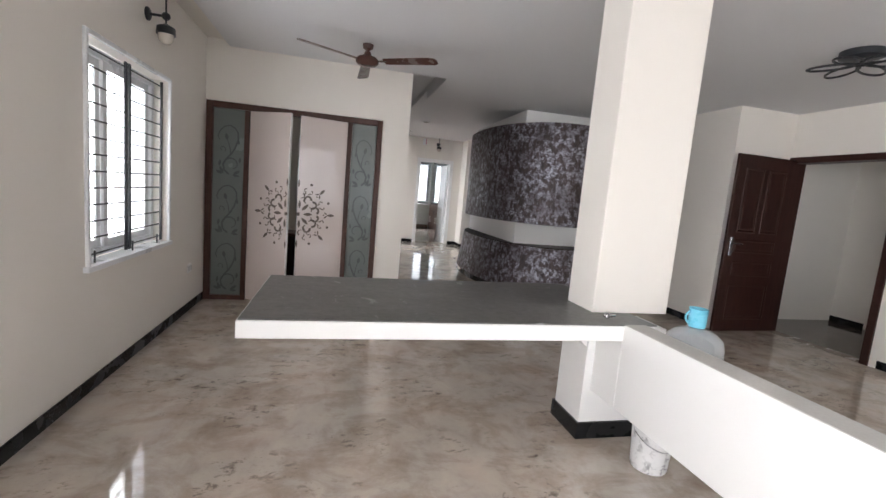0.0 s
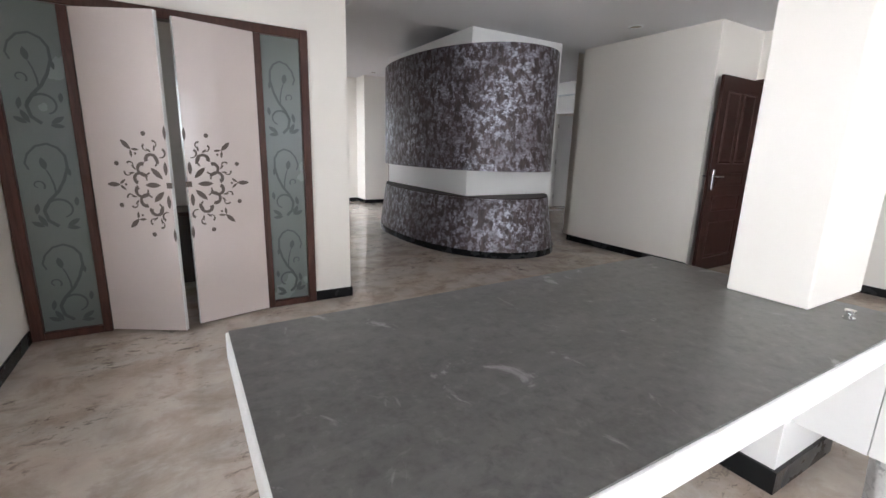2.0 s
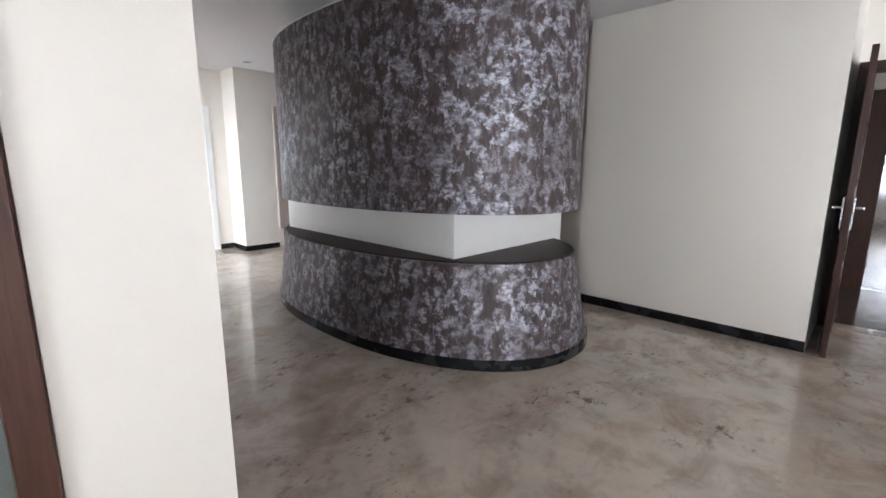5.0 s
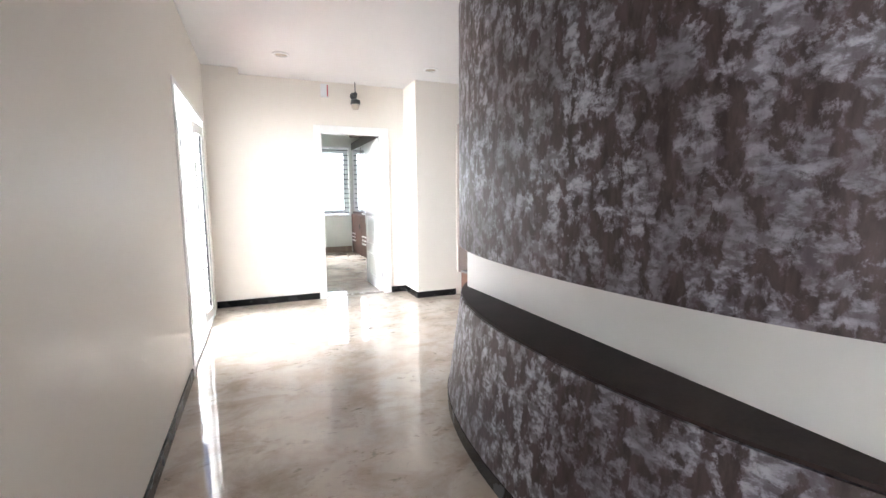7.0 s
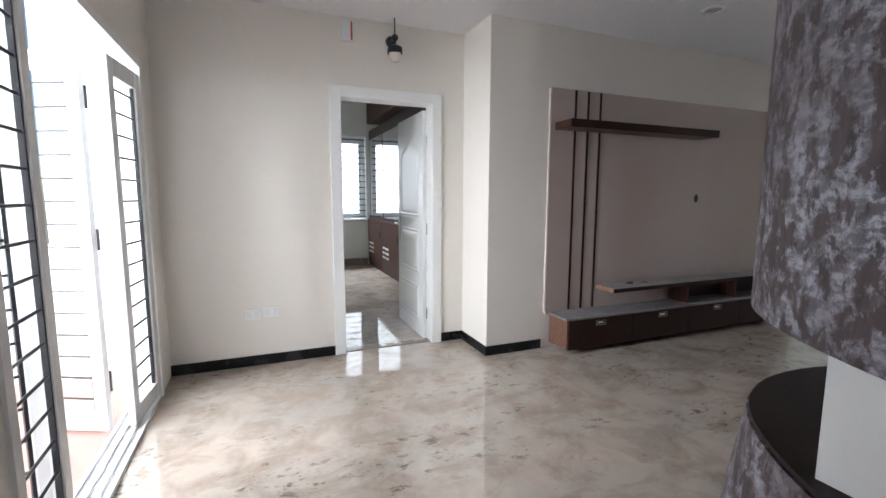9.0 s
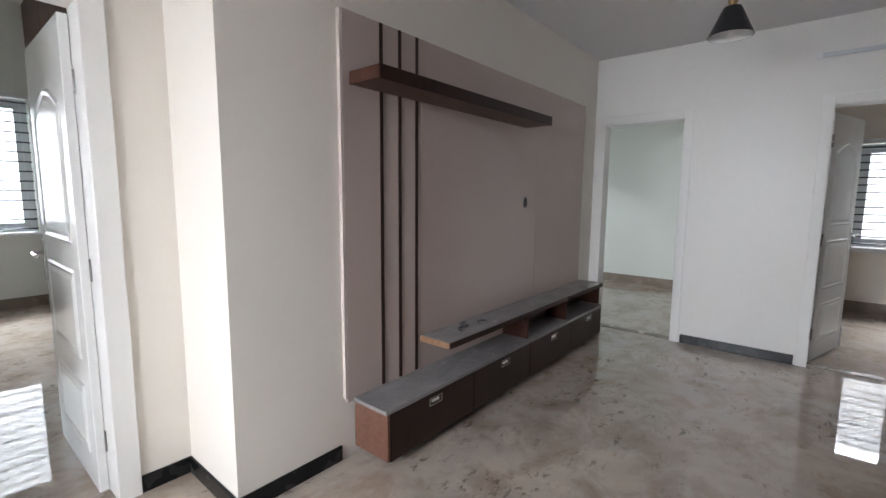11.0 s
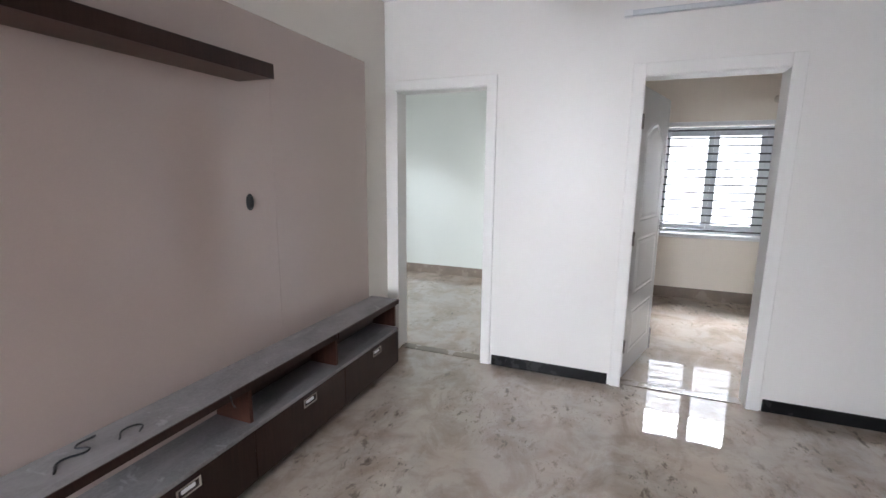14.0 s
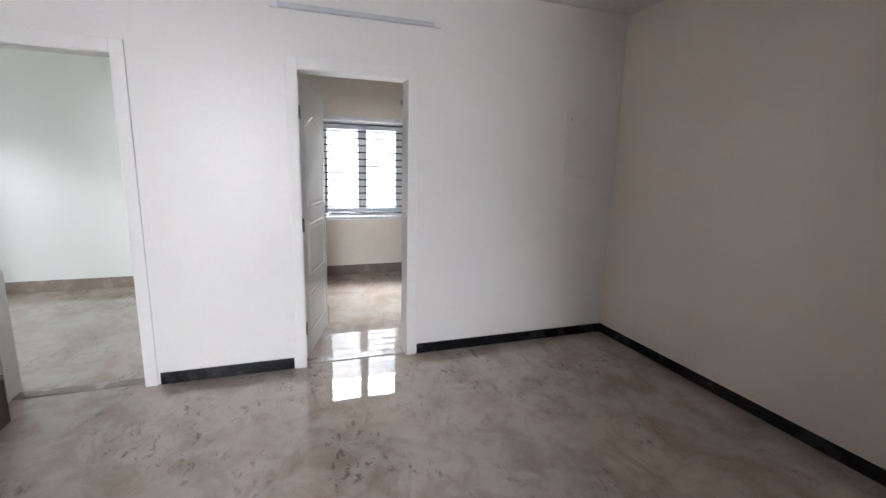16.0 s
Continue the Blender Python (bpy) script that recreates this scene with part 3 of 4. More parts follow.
structure("lobby_floor", boxes((ENTRY_X + T, 7.0, 1.0, 4.75, 0.0, 0.004)), surface("dark_lobby_stone", (0.10, 0.07, 0.055), 0.12, 0.25, 3, 60, 0.02), "polished dark brown lobby floor")


# ---- windows ----
def barred_window(name, m, w, h, label, frame_mat, panes, bars, iron=True, wide=0.05, thick=0.0055):
    """A window in a wall: local x along its width, y outwards, z up from the sill."""
    win = local(name, label, kind="structure", m=m)
    part("window_frame", soft(boxes((0, wide, 0.1, 0.15, 0, h), (w - wide, w, 0.1, 0.15, 0, h), (wide, w - wide, 0.1, 0.15, 0, wide), (wide, w - wide, 0.1, 0.15, h - wide, h)), 0.003), frame_mat, win)
    step = (w - 2 * wide) / panes
    for i in range(panes):
        x = wide + i * step
        d = 0.104 if i % 2 else 0.122
        part("sash", soft(boxes((x, x + 0.055, d, d + 0.02, wide, h - wide), (x + step - 0.055, x + step, d, d + 0.02, wide, h - wide), (x + 0.055, x + step - 0.055, d, d + 0.02, wide, wide + 0.05), (x + 0.055, x + step - 0.055, d, d + 0.02, h - wide - 0.05, h - wide)), 0.002), frame_mat, win)
        pane = part("pane", boxes((x + 0.055, x + step - 0.055, d + 0.008, d + 0.013, wide + 0.05, h - wide - 0.05)), PANE, win)
        pane.visible_shadow = False
    part("window_sill", soft(boxes((-0.05, w + 0.05, -0.03, 0.1, -0.035, -0.002)), 0.004), UPVC, win)
    for i in range(bars):
        z = 0.04 + (h - 0.08) * i / (bars - 1)
        part("grille_bar", tube(bmesh.new(), (0.0, 0.05, z), (w, 0.05, z), thick, sides=8), BLACK_IRON if iron else GREY_ALU, win)
    return win


def edge_board(name, m, w, h, t=0.06):
    """A raised plaster band round a window."""
    structure(name, soft(boxes((-t, 0, -0.02, 0, -t, h + t), (w, w + t, -0.02, 0, -t, h + t), (0, w, -0.02, 0, h, h + t), (0, w, -0.02, 0, -t, -0.04), m=m), 0.004), UPVC, "white window surround")


m = Matrix.Translation((WEST, 2.83, 0.76)) @ pose(0, 0, 0, 0, 0, 90)
hall_window = barred_window("window_1", m, 1.2, 1.28, "white sliding window behind a black iron grille", UPVC, 3, 13)
for x in (0.01, 0.555, 0.61, 1.165):
    part("grille_post", boxes((x, x + 0.03, 0.035, 0.045, 0.01, 1.27)), BLACK_IRON, hall_window)
for x in (0.12, 0.62, 1.05):
    part("tower_bolt", tube(bmesh.new(), (x, 0.02, -0.01), (x, 0.02, 0.07), 0.006, sides=8), BLACK_IRON, hall_window)
edge_board("trim", m, 1.2, 1.28, 0.03)
m = Matrix.Translation((ROOM_X, 8.88, 0.8)) @ pose(0, 0, 0, 0, 0, -90)
barred_window("window_2", m, 1.14, 1.25, "grey framed bedroom window with horizontal bars", GREY_ALU, 2, 14, True, 0.055, 0.009)
edge_board("trim", m, 1.14, 1.25, 0.05)
m = Matrix.Translation((0.9, 16.5, 0.91)) @ pose(0, 0, 0, 0, 0, 0)
barred_window("window_3", m, 2.34, 1.56, "wide grey framed study window with horizontal bars", GREY_ALU, 3, 14, True, 0.06, 0.0085)
edge_board("trim", m, 2.34, 1.56, 0.04)
m = Matrix.Translation((WEST, -2.9, 0.46)) @ pose(0, 0, 0, 0, 0, 90)
barred_window("window_5", m, 2.2, 1.93, "wide white window behind the hall", UPVC, 3, 12, True)
m = Matrix.Translation((4.7, SOUTH, 0.5)) @ pose(0, 0, 0, 0, 0, 180)
barred_window("window_4", m, 5.6, 2.0, "wide white window at the end of the hall", UPVC, 6, 10, True)


# ---- doors ----
def panel_leaf(name, m, w, h, material, panels, label, handle=CHROME, t=0.036, hinge=True):
    """A hinged leaf with raised panels: hinge at the corner, width along local x."""
    leaf = local(name, label, kind="structure", m=m)
    part("leaf", soft(boxes((0, w, 0, t, 0.006, h)), 0.003), material, leaf)
    for x0, x1, z0, z1, arch in panels:
        for side, y in ((-1, 0.0), (1, t)):
            bm = bmesh.new()
            n = 10
            path = [(x0, z0), (x1, z0)]
            if arch:
                path += [(x1 + (x0 - x1) * i / n, z1 + arch * math.sin(math.pi * i / n)) for i in range(n + 1)]
            else:
                path += [(x1, z1), (x0, z1)]
            cx, cz = (x0 + x1) / 2, (z0 + z1) / 2
            rings = []
            for k, lift in ((0.0, 0.0), (0.012, 0.007), (0.028, 0.001), (0.05, 0.006)):
                rings.append([bm.verts.new((x + math.copysign(k, cx - x), y + side * lift, z + math.copysign(k, cz - z))) for x, z in path])
            for p, q in zip(rings, rings[1:]):
                for i in range(len(path)):
                    j = (i + 1) % len(path)
                    bm.faces.new((p[i], p[j], q[j], q[i]))
            bm.faces.new(rings[-1])
            part("raised_panel", bm, material, leaf)
    for y, s in ((-0.008, -1), (t + 0.008, 1)):
        plate = part("handle_plate", soft(boxes((w - 0.085, w - 0.045, y - 0.008, y + 0.008, 0.92, 1.14)), 0.004), handle, leaf)
        bm = bmesh.new()
        tube(bm, (w - 0.065, y, 1.07), (w - 0.065, y + s * 0.05, 1.07), 0.009)
        tube(bm, (w - 0.065, y + s * 0.05, 1.07), (w - 0.18, y + s * 0.05, 1.065), 0.009)
        part("lever", bm, handle, plate)
    if hinge:
        for z in (0.25, 1.05, 1.85):
            part("hinge", tube(bmesh.new(), (-0.006, -0.004, z - 0.05), (-0.006, -0.004, z + 0.05), 0.008), STEEL, leaf)
    part("tower_bolt", tube(bmesh.new(), (w - 0.04, -0.012, 0.02), (w - 0.04, -0.012, 0.2), 0.007), STEEL, leaf)
    return leaf


SIX = lambda w: [(0.11, w - 0.11, 1.16, 1.78, 0.09), (0.11, w - 0.11, 0.62, 1.04, 0), (0.11, w - 0.11, 0.16, 0.5, 0)]
panel_leaf("door_2", Matrix.Translation((2.742, FAR_Y + 0.13, 0)) @ pose(0, 0, 0, 0, 0, 90), 0.78, 2.12, GLOSS_WHITE, SIX(0.78), "white panelled door, standing open into the study")
panel_leaf("door_4", Matrix.Translation((EAST + 0.14, 9.19, 0)) @ pose(0, 0, 0, 0, 0, -17), 0.75, 2.08, GLOSS_WHITE, SIX(0.75), "white panelled door, standing open into the bedroom")
FIVE = [(0.12, 0.4, 1.2, 1.95, 0), (0.46, 0.74, 1.2, 1.95, 0), (0.12, 0.74, 0.96, 1.12, 0), (0.12, 0.74, 0.68, 0.86, 0), (0.12, 0.74, 0.15, 0.58, 0)]
panel_leaf("entrance_door", Matrix.Translation((5.18, 4.22, 0)) @ pose(0, 0, 0, 0, 0, 182), 0.86, 2.1, MAHOGANY, FIVE, "dark mahogany panelled entrance door, standing open", STEEL)

# ---- lift ----
lift = empty("lift", "brushed steel lift doors in a dark brown surround", "lift", at=(7.0, 3.75, 0))
for y0, y1 in ((3.36, 3.699), (3.701, 4.04)):
    part("lift_door", soft(boxes((7.05, 7.08, y0, y1, 0.012, 2.05)), 0.003), LIFT_STEEL, lift)
for row in ((6.97, 7.1, 3.285, 3.36, 0.005, 2.14), (6.97, 7.1, 4.04, 4.215, 0.005, 2.14), (6.97, 7.1, 3.36, 4.04, 2.05, 2.14)):
    part("surround", soft(boxes(row), 0.004), WALNUT, lift, "dark brown surround")
part("sill", boxes((6.97, 7.08, 3.36, 4.04, 0.004, 0.011)), STEEL, lift, "worn steel sill")


# ---- flat ornament ----
def flat_leaf(bm, m, length, width, n=6):
    """A pointed leaf from the local origin along +x, lying in local x z."""
    top = [bm.verts.new(m @ Vector((length * i / n, 0, width * math.sin(math.pi * i / n) ** 0.8 / 2))) for i in range(1, n)]
    low = [bm.verts.new(m @ Vector((length * i / n, 0, -width * math.sin(math.pi * i / n) ** 0.8 / 2))) for i in range(1, n)]
    a, b = bm.verts.new(m @ Vector((0, 0, 0))), bm.verts.new(m @ Vector((length, 0, 0)))
    bm.faces.new([a, *top, b, *reversed(low)])


def ribbon(bm, m, pts, w0, w1):
    """A flat stroke through local (x, z) points, its width running from w0 to w1 and fattest in the middle."""
    n = len(pts)
    left, right = [], []
    for i, (x, z) in enumerate(pts):
        ax, az = pts[max(0, i - 1)]
        bx, bz = pts[min(n - 1, i + 1)]
        d = math.hypot(bx - ax, bz - az) or 1
        w = (w0 + (w1 - w0) * i / (n - 1)) / 2
        nx, nz = -(bz - az) / d * w, (bx - ax) / d * w
        left.append(bm.verts.new(m @ Vector((x + nx, 0, z + nz))))
        right.append(bm.verts.new(m @ Vector((x - nx, 0, z - nz))))
    for i in range(n - 1):
        bm.faces.new((left[i], left[i + 1], right[i + 1], right[i]))


def curl(cx, cz, r0, r1, a0, a1, n=14):
    return [(cx + (r0 + (r1 - r0) * i / n) * math.cos(radians(a0 + (a1 - a0) * i / n)), cz + (r0 + (r1 - r0) * i / n) * math.sin(radians(a0 + (a1 - a0) * i / n))) for i in range(n + 1)]


def dot(bm, m, x, z, r):
    bm.faces.new([bm.verts.new(m @ Vector((x + r * math.cos(a), 0, z + r * math.sin(a)))) for a in [math.pi * i / 5 for i in range(10)]])


def half_flower(m, side):
    """Half of a cut-out flower about the local origin; side says to which hand it opens."""
    bm = bmesh.new()
    for k in range(5):
        a = 90 + side * 45 * k
        q = m @ pose(0, 0, 0, 0, -a, 0)
        if 0 < k < 4:
            flat_leaf(bm, q @ pose(0.31, 0, 0), 0.085, 0.03)
            for s in (-1, 1):
                ribbon(bm, q, curl(0.185, s * 0.036, 0.046, 0.026, s * 190, s * -60), 0.01, 0.026)
                flat_leaf(bm, q @ pose(0.275, 0, s * 0.035, 0, s * 40, 0), 0.05, 0.016)
                dot(bm, q, 0.205, s * 0.012, 0.007)
            flat_leaf(bm, q @ pose(0.055, 0, 0), 0.1, 0.034)
            dot(bm, q, 0.275, 0, 0.008)
        else:
            flat_leaf(bm, q @ pose(0.28, 0, -0.0), 0.09, 0.02)
            ribbon(bm, q, curl(0.205, -side * (1 if k == 0 else -1) * -0.036, 0.034, 0.022, 160, 330), 0.006, 0.018)
            flat_leaf(bm, q @ pose(0.06, 0, side * (0.016 if k == 0 else -0.016)), 0.09, 0.026)
    for k in range(4):
        q = m @ pose(0, 0, 0, 0, -(90 + side * (22.5 + 45 * k)), 0)
        dot(bm, q, 0.345, 0, 0.015)
        flat_leaf(bm, q @ pose(0.14, 0, 0), 0.075, 0.026)
        for s in (-1, 1):
            ribbon(bm, q, curl(0.27, s * 0.024, 0.026, 0.015, s * 180, s * 10), 0.005, 0.014)
            flat_leaf(bm, q @ pose(0.225, 0, s * 0.01, 0, s * -30, 0), 0.04, 0.013)
    q = m @ pose(0, 0, 0)
    ribbon(bm, q, [(side * -0.002, -0.018), (side * -0.002, 0.018)], 0.036, 0.036)
    return bm


def vine(m, w, h, hand=1):
    """Etched scrolls with buds and leaves, one above another, in a panel w wide and h high; hand mirrors them."""
    bm = bmesh.new()
    rise = h / 3.05
    up = rise / 0.4
    for k in range(3):
        q = m @ Matrix.Translation((w / 2, 0, 0.02 + k * rise)) @ Matrix.Diagonal((hand, 1, 1, 1))
        stem = [(0.02, 0.02), (-0.13, 0.045), (-0.17, 0.085), (-0.06, 0.125), (0.1, 0.16), (0.22, 0.205), (0.3, 0.255), (0.29, 0.3), (0.19, 0.33), (0.03, 0.345), (-0.15, 0.335), (-0.29, 0.305), (-0.35, 0.27), (-0.3, 0.245)]
        ribbon(bm, q, [(x * w, z * up) for x, z in stem], 0.02, 0.01)
        ribbon(bm, q, curl(0.1 * w, 0.085 * up, 0.27 * w, 0.15 * w, 190, -70, 20), 0.017, 0.008)
        ribbon(bm, q, [(0.06 * w, 0.15 * up), (0.05 * w, 0.185 * up), (0.01 * w, 0.22 * up), (-0.04 * w, 0.245 * up)], 0.011, 0.007)
        ribbon(bm, q, curl(-0.2 * w, 0.185 * up, 0.11 * w, 0.04 * w, -40, 260, 14), 0.01, 0.006)
        for x, z, turn, length, wide in ((-0.05, 0.245, 100, 0.075, 0.034), (-0.16, 0.02, 115, 0.085, 0.03), (-0.2, 0.02, 150, 0.07, 0.028), (-0.3, 0.07, 80, 0.07, 0.026), (0.16, 0.02, 35, 0.08, 0.03), (0.14, 0.015, -5, 0.07, 0.026), (0.36, 0.1, 85, 0.06, 0.024), (0.33, 0.22, 100, 0.06, 0.022)):
            flat_leaf(bm, q @ pose(x * w, 0, z * up, 0, -turn, 0), length, wide)
    return bm


# ---- double door with side lights ----
screen = empty("door_1", "dark walnut door frame with frosted side lights and two ajar leaves", kind="structure", at=(-0.55, PART_Y, 0))
FY = PART_Y - 0.022
for row in ((-1.455, -1.39, 0, 2.095), (-1.085, -1.035, 0, 2.03), (-0.035, 0.02, 0, 2.03), (0.29, 0.348, 0, 2.095), (-1.39, 0.29, 2.032, 2.095), (-1.39, -1.085, 0, 0.05), (0.02, 0.29, 0, 0.05)):
    part("frame_member", soft(boxes((row[0], row[1], FY, FY + 0.1, row[2] + 0.001, row[3])), 0.004), WALNUT, screen)
for x0, x1 in ((-1.388, -1.087), (0.022, 0.288)):
    pane = part("frosted_pane", boxes((x0, x1, FY + 0.03, FY + 0.042, 0.052, 2.03)), FROST, screen, "grey green frosted glass with an etched vine")
    part("etched_vine", vine(Matrix.Translation((x0, FY + 0.0285, 0.06)), x1 - x0, 1.9, 1 if x0 < -1 else -1), ETCH, pane)
for x, ang, side in ((-1.034, -30, -1), (-0.037, 194, 1)):
    q = Matrix.Translation((x, FY + 0.01, 0)) @ pose(0, 0, 0, 0, 0, ang)
    w = 0.495
    y = 0.0 if side < 0 else 0.032
    leaf = part("door_leaf", soft(boxes((0, w, 0, 0.032, 0.012, 2.028), m=q), 0.003), PINK_LAMINATE, screen, "glossy pinkish white laminate leaf with a cut-out flower")
    if side < 0:
        fm = q @ Matrix.Translation((w - 0.005, -0.0018, 1.0))
    else:
        fm = q @ Matrix.Translation((w - 0.005, 0.0338, 1.0)) @ Matrix.Diagonal((-1, 1, 1, 1))
    part("cut_out_flower", half_flower(fm, 1 if side < 0 else -1), DARK_CUT, leaf, "dark cut-out flower")
    part("edge_band", boxes((w, w + 0.003, 0.001, 0.031, 0.014, 2.026), m=q), GLOSS_WHITE, leaf)
prayer_shelf = empty("prayer_shelf", "small dark wooden shelf inside the closed room", "shelf", at=(-0.55, 6.2, 0))
part("top", soft(boxes((-1.2, 0.2, 6.0, 6.5, 0.62, 0.66)), 0.004), WALNUT, prayer_shelf)
part("base", boxes((-1.15, 0.15, 6.05, 6.5, 0.0, 0.62)), WENGE, prayer_shelf)


# ---- folding balcony doors ----
def folding_leaf(m, w=0.45, h=2.08):
    leaf = local("folding_door_leaf", "white folding door leaf with black horizontal bars", "door", "balcony folding doors", m)
    s, t = 0.07, 0.038
    for row in ((0, s, 0, t, 0.02, h), (w - s, w, 0, t, 0.02, h), (s, w - s, 0, t, 0.02, 0.12), (s, w - s, 0, t, h - 0.1, h)):
        part("stile" if row[5] - row[4] > 1 else "rail", soft(boxes(row), 0.003), GLOSS_WHITE, leaf)
    for row in ((s, s + 0.012, 0.008, 0.026, 0.12, h - 0.1), (w - s - 0.012, w - s, 0.008, 0.026, 0.12, h - 0.1)):
        part("iron_edge", boxes(row), BLACK_IRON, leaf)
    for i in range(15):
        z = 0.2 + i * (h - 0.36) / 14
        part("bar", tube(bmesh.new(), (s + 0.01, 0.017, z), (w - s - 0.01, 0.017, z), 0.006, sides=8), BLACK_IRON, leaf)
    for z in (0.3, 1.1, 1.85):
        part("hinge", soft(boxes((-0.012, 0.05, -0.004, -0.001, z - 0.06, z + 0.06)), 0.001), STEEL, leaf)
    return leaf


def leaf_between(p, q):
    a = math.degrees(math.atan2(q[1] - p[1], q[0] - p[0]))
    return folding_leaf(Matrix.Translation((p[0], p[1], 0.012)) @ pose(0, 0, 0, 0, 0, a))


leaf_between((0.62, 11.2), (0.575, 10.77))
leaf_between((0.5, 10.76), (0.1, 10.95))
leaf_between((0.625, 9.425), (0.605, 9.86))
leaf_between((0.55, 9.9), (0.20, 9.62))
jamb("x", COR_X - T - 0.01, COR_X + 0.012, 9.37, 11.25, 2.19, 0.045)
track = empty("door_track", "white floor track of the folding doors", "track", at=(0.58, 10.3, 0))
for x in (0.50, 0.55, 0.60, 0.645):
    part("track_rib", boxes((x - 0.008, x + 0.008, 9.42, 11.2, 0.004, 0.022)), GLOSS_WHITE, track)
part("track_bed", boxes((0.49, 0.655, 9.42, 11.2, 0.001, 0.008)), GLOSS_WHITE, track)

# ---- television wall ----
PF = 11.05
panel = empty("television_backboard", "glossy taupe laminate wall panel with three dark strips", "wall panel", at=(5.0, PF, 0.33))
part("board", soft(boxes((3.63, 6.56, PF, TV_Y - 0.002, 0.31, 2.265)), 0.003), TAUPE_LAMINATE, panel)
for x0, x1 in ((4.19, 5.6), (5.605, 6.2)):
    part("inlay", boxes((x0, x1, PF - 0.0012, PF - 0.0002, 0.59, 2.0)), TAUPE_LAMINATE, panel)
for x in (3.878, 4.013, 4.148):
    part("strip", boxes((x - 0.01, x + 0.01, PF - 0.006, PF - 0.0005, 0.335, 2.262)), WENGE, panel, "dark wenge strip")
# Paler strip: the bright line of light along the panel's edge, as colour.
part("edge_band", boxes((3.618, 3.6285, PF, TV_Y - 0.002, 0.335, 2.26)), PINK_LAMINATE, panel, "pale pinkish edge band, its colour standing in for the lit edge")
bm = bmesh.new()
lathe(bm, [(0.034, 0), (0.034, 0.004), (0.024, 0.006), (0.024, 0.001), (0.0, 0.001)], (0, 0, 0), 20)
bm.transform(Matrix.Translation((5.42, PF - 0.0014, 1.34)) @ pose(0, 0, 0, 90) @ Matrix.Diagonal((0.72, 1.25, 1, 1)))
part("cable_hole", bm, BLACK_IRON, panel, "dark oval cable hole")
high_shelf = empty("wall_shelf", "dark walnut shelf fixed to the television panel", "shelf", at=(4.4, PF, 1.9))
part("board", soft(boxes((3.665, 5.39, 10.83, PF - 0.008, 1.918, 1.98)), 0.003), WALNUT, high_shelf)
part("front_edge", soft(boxes((3.665, 5.39, 10.822, 10.8295, 1.915, 1.981)), 0.002), WENGE, high_shelf, "darker front edging strip")
part("end_edge", boxes((5.3905, 5.394, 10.83, PF - 0.009, 1.919, 1.979)), WENGE, high_shelf)

CF = 10.795
unit = empty("television_cabinet", "long low dark brown television cabinet with a grey top", "cabinet", at=(5.1, 10.9, 0))
part("carcass", boxes((3.692, 6.55, CF + 0.022, PF - 0.002, 0.065, 0.305)), WALNUT, unit)
part("side", soft(boxes((3.672, 3.6905, CF, PF - 0.002, 0.06, 0.307)), 0.002), wood("red_brown_veneer", (0.13, 0.06, 0.04), (0.2, 0.1, 0.07), 0.35, (0.6, 8, 8)), unit, "red brown veneer end")
part("top", soft(boxes((3.665, 6.555, CF, PF - 0.002, 0.308, 0.33)), 0.002), GREY_LAMINATE, unit, "dusty grey laminate top")
part("support", boxes((3.9, 6.4, 10.9, 11.04, 0.002, 0.064)), WENGE, unit)
for x0, x1, cx in ((3.695, 4.4, 4.03), (4.403, 5.11, 4.76), (5.113, 5.84, 5.5), (5.843, 6.552, 6.22)):
    front = part("drawer_front", soft(boxes((x0, x1, CF + 0.001, CF + 0.02, 0.052, 0.304)), 0.002), WENGE, unit)
    y0, y1 = CF - 0.007, CF + 0.0006
    bm = boxes((cx - 0.055, cx + 0.055, y0, y1, 0.242, 0.25), (cx - 0.055, cx + 0.055, y0, y1, 0.282, 0.29), (cx - 0.055, cx - 0.045, y0, y1, 0.25, 0.282), (cx + 0.045, cx + 0.055, y0, y1, 0.25, 0.282))
    part("flush_pull", bm, CHROME, front, "chrome flush pull")
    part("pull_grip", boxes((cx - 0.03, cx + 0.03, y0 + 0.002, y1, 0.259, 0.273)), GLOSS_WHITE, front)

niche = empty("raised_shelf", "grey topped raised shelf with an open dark niche", "shelf", at=(5.4, 10.9, 0.331))
part("top", soft(boxes((4.18, 6.58, 10.815, PF - 0.008, 0.507, 0.545)), 0.003), GREY_LAMINATE, niche, "dusty grey laminate top")
part("front_edge", boxes((4.18, 5.79, 10.808, 10.8135, 0.508, 0.544)), WENGE, niche, "dark front edge")
part("lip", boxes((5.8, 6.58, 10.803, 10.8135, 0.508, 0.544)), WENGE, niche)
part("end_edge", boxes((4.174, 4.1785, 10.815, PF - 0.008, 0.508, 0.544)), wood("raw_plywood_edge", (0.22, 0.12, 0.07), (0.3, 0.18, 0.11), 0.6), niche, "bare plywood end")
for x in (5.12, 5.8, 6.555):
    part("divider", boxes((x, x + 0.02, 10.83, PF - 0.01, 0.331, 0.506)), WALNUT, niche)
part("back", boxes((5.14, 6.554, PF - 0.03, PF - 0.015, 0.331, 0.506)), WENGE, niche)


def cable(name, pts, r, label):
    cu = bpy.data.curves.new(name, "CURVE")
    cu.dimensions, cu.bevel_depth, cu.bevel_resolution = "3D", r, 2
    sp = cu.splines.new("BEZIER")
    sp.bezier_points.add(len(pts) - 1)
    for b, p in zip(sp.bezier_points, pts):
        b.co, b.handle_left_type, b.handle_right_type = p, "AUTO", "AUTO"
    cu.materials.append(BLACK_IRON)
    return tagged(new(name, cu), label, "cable")


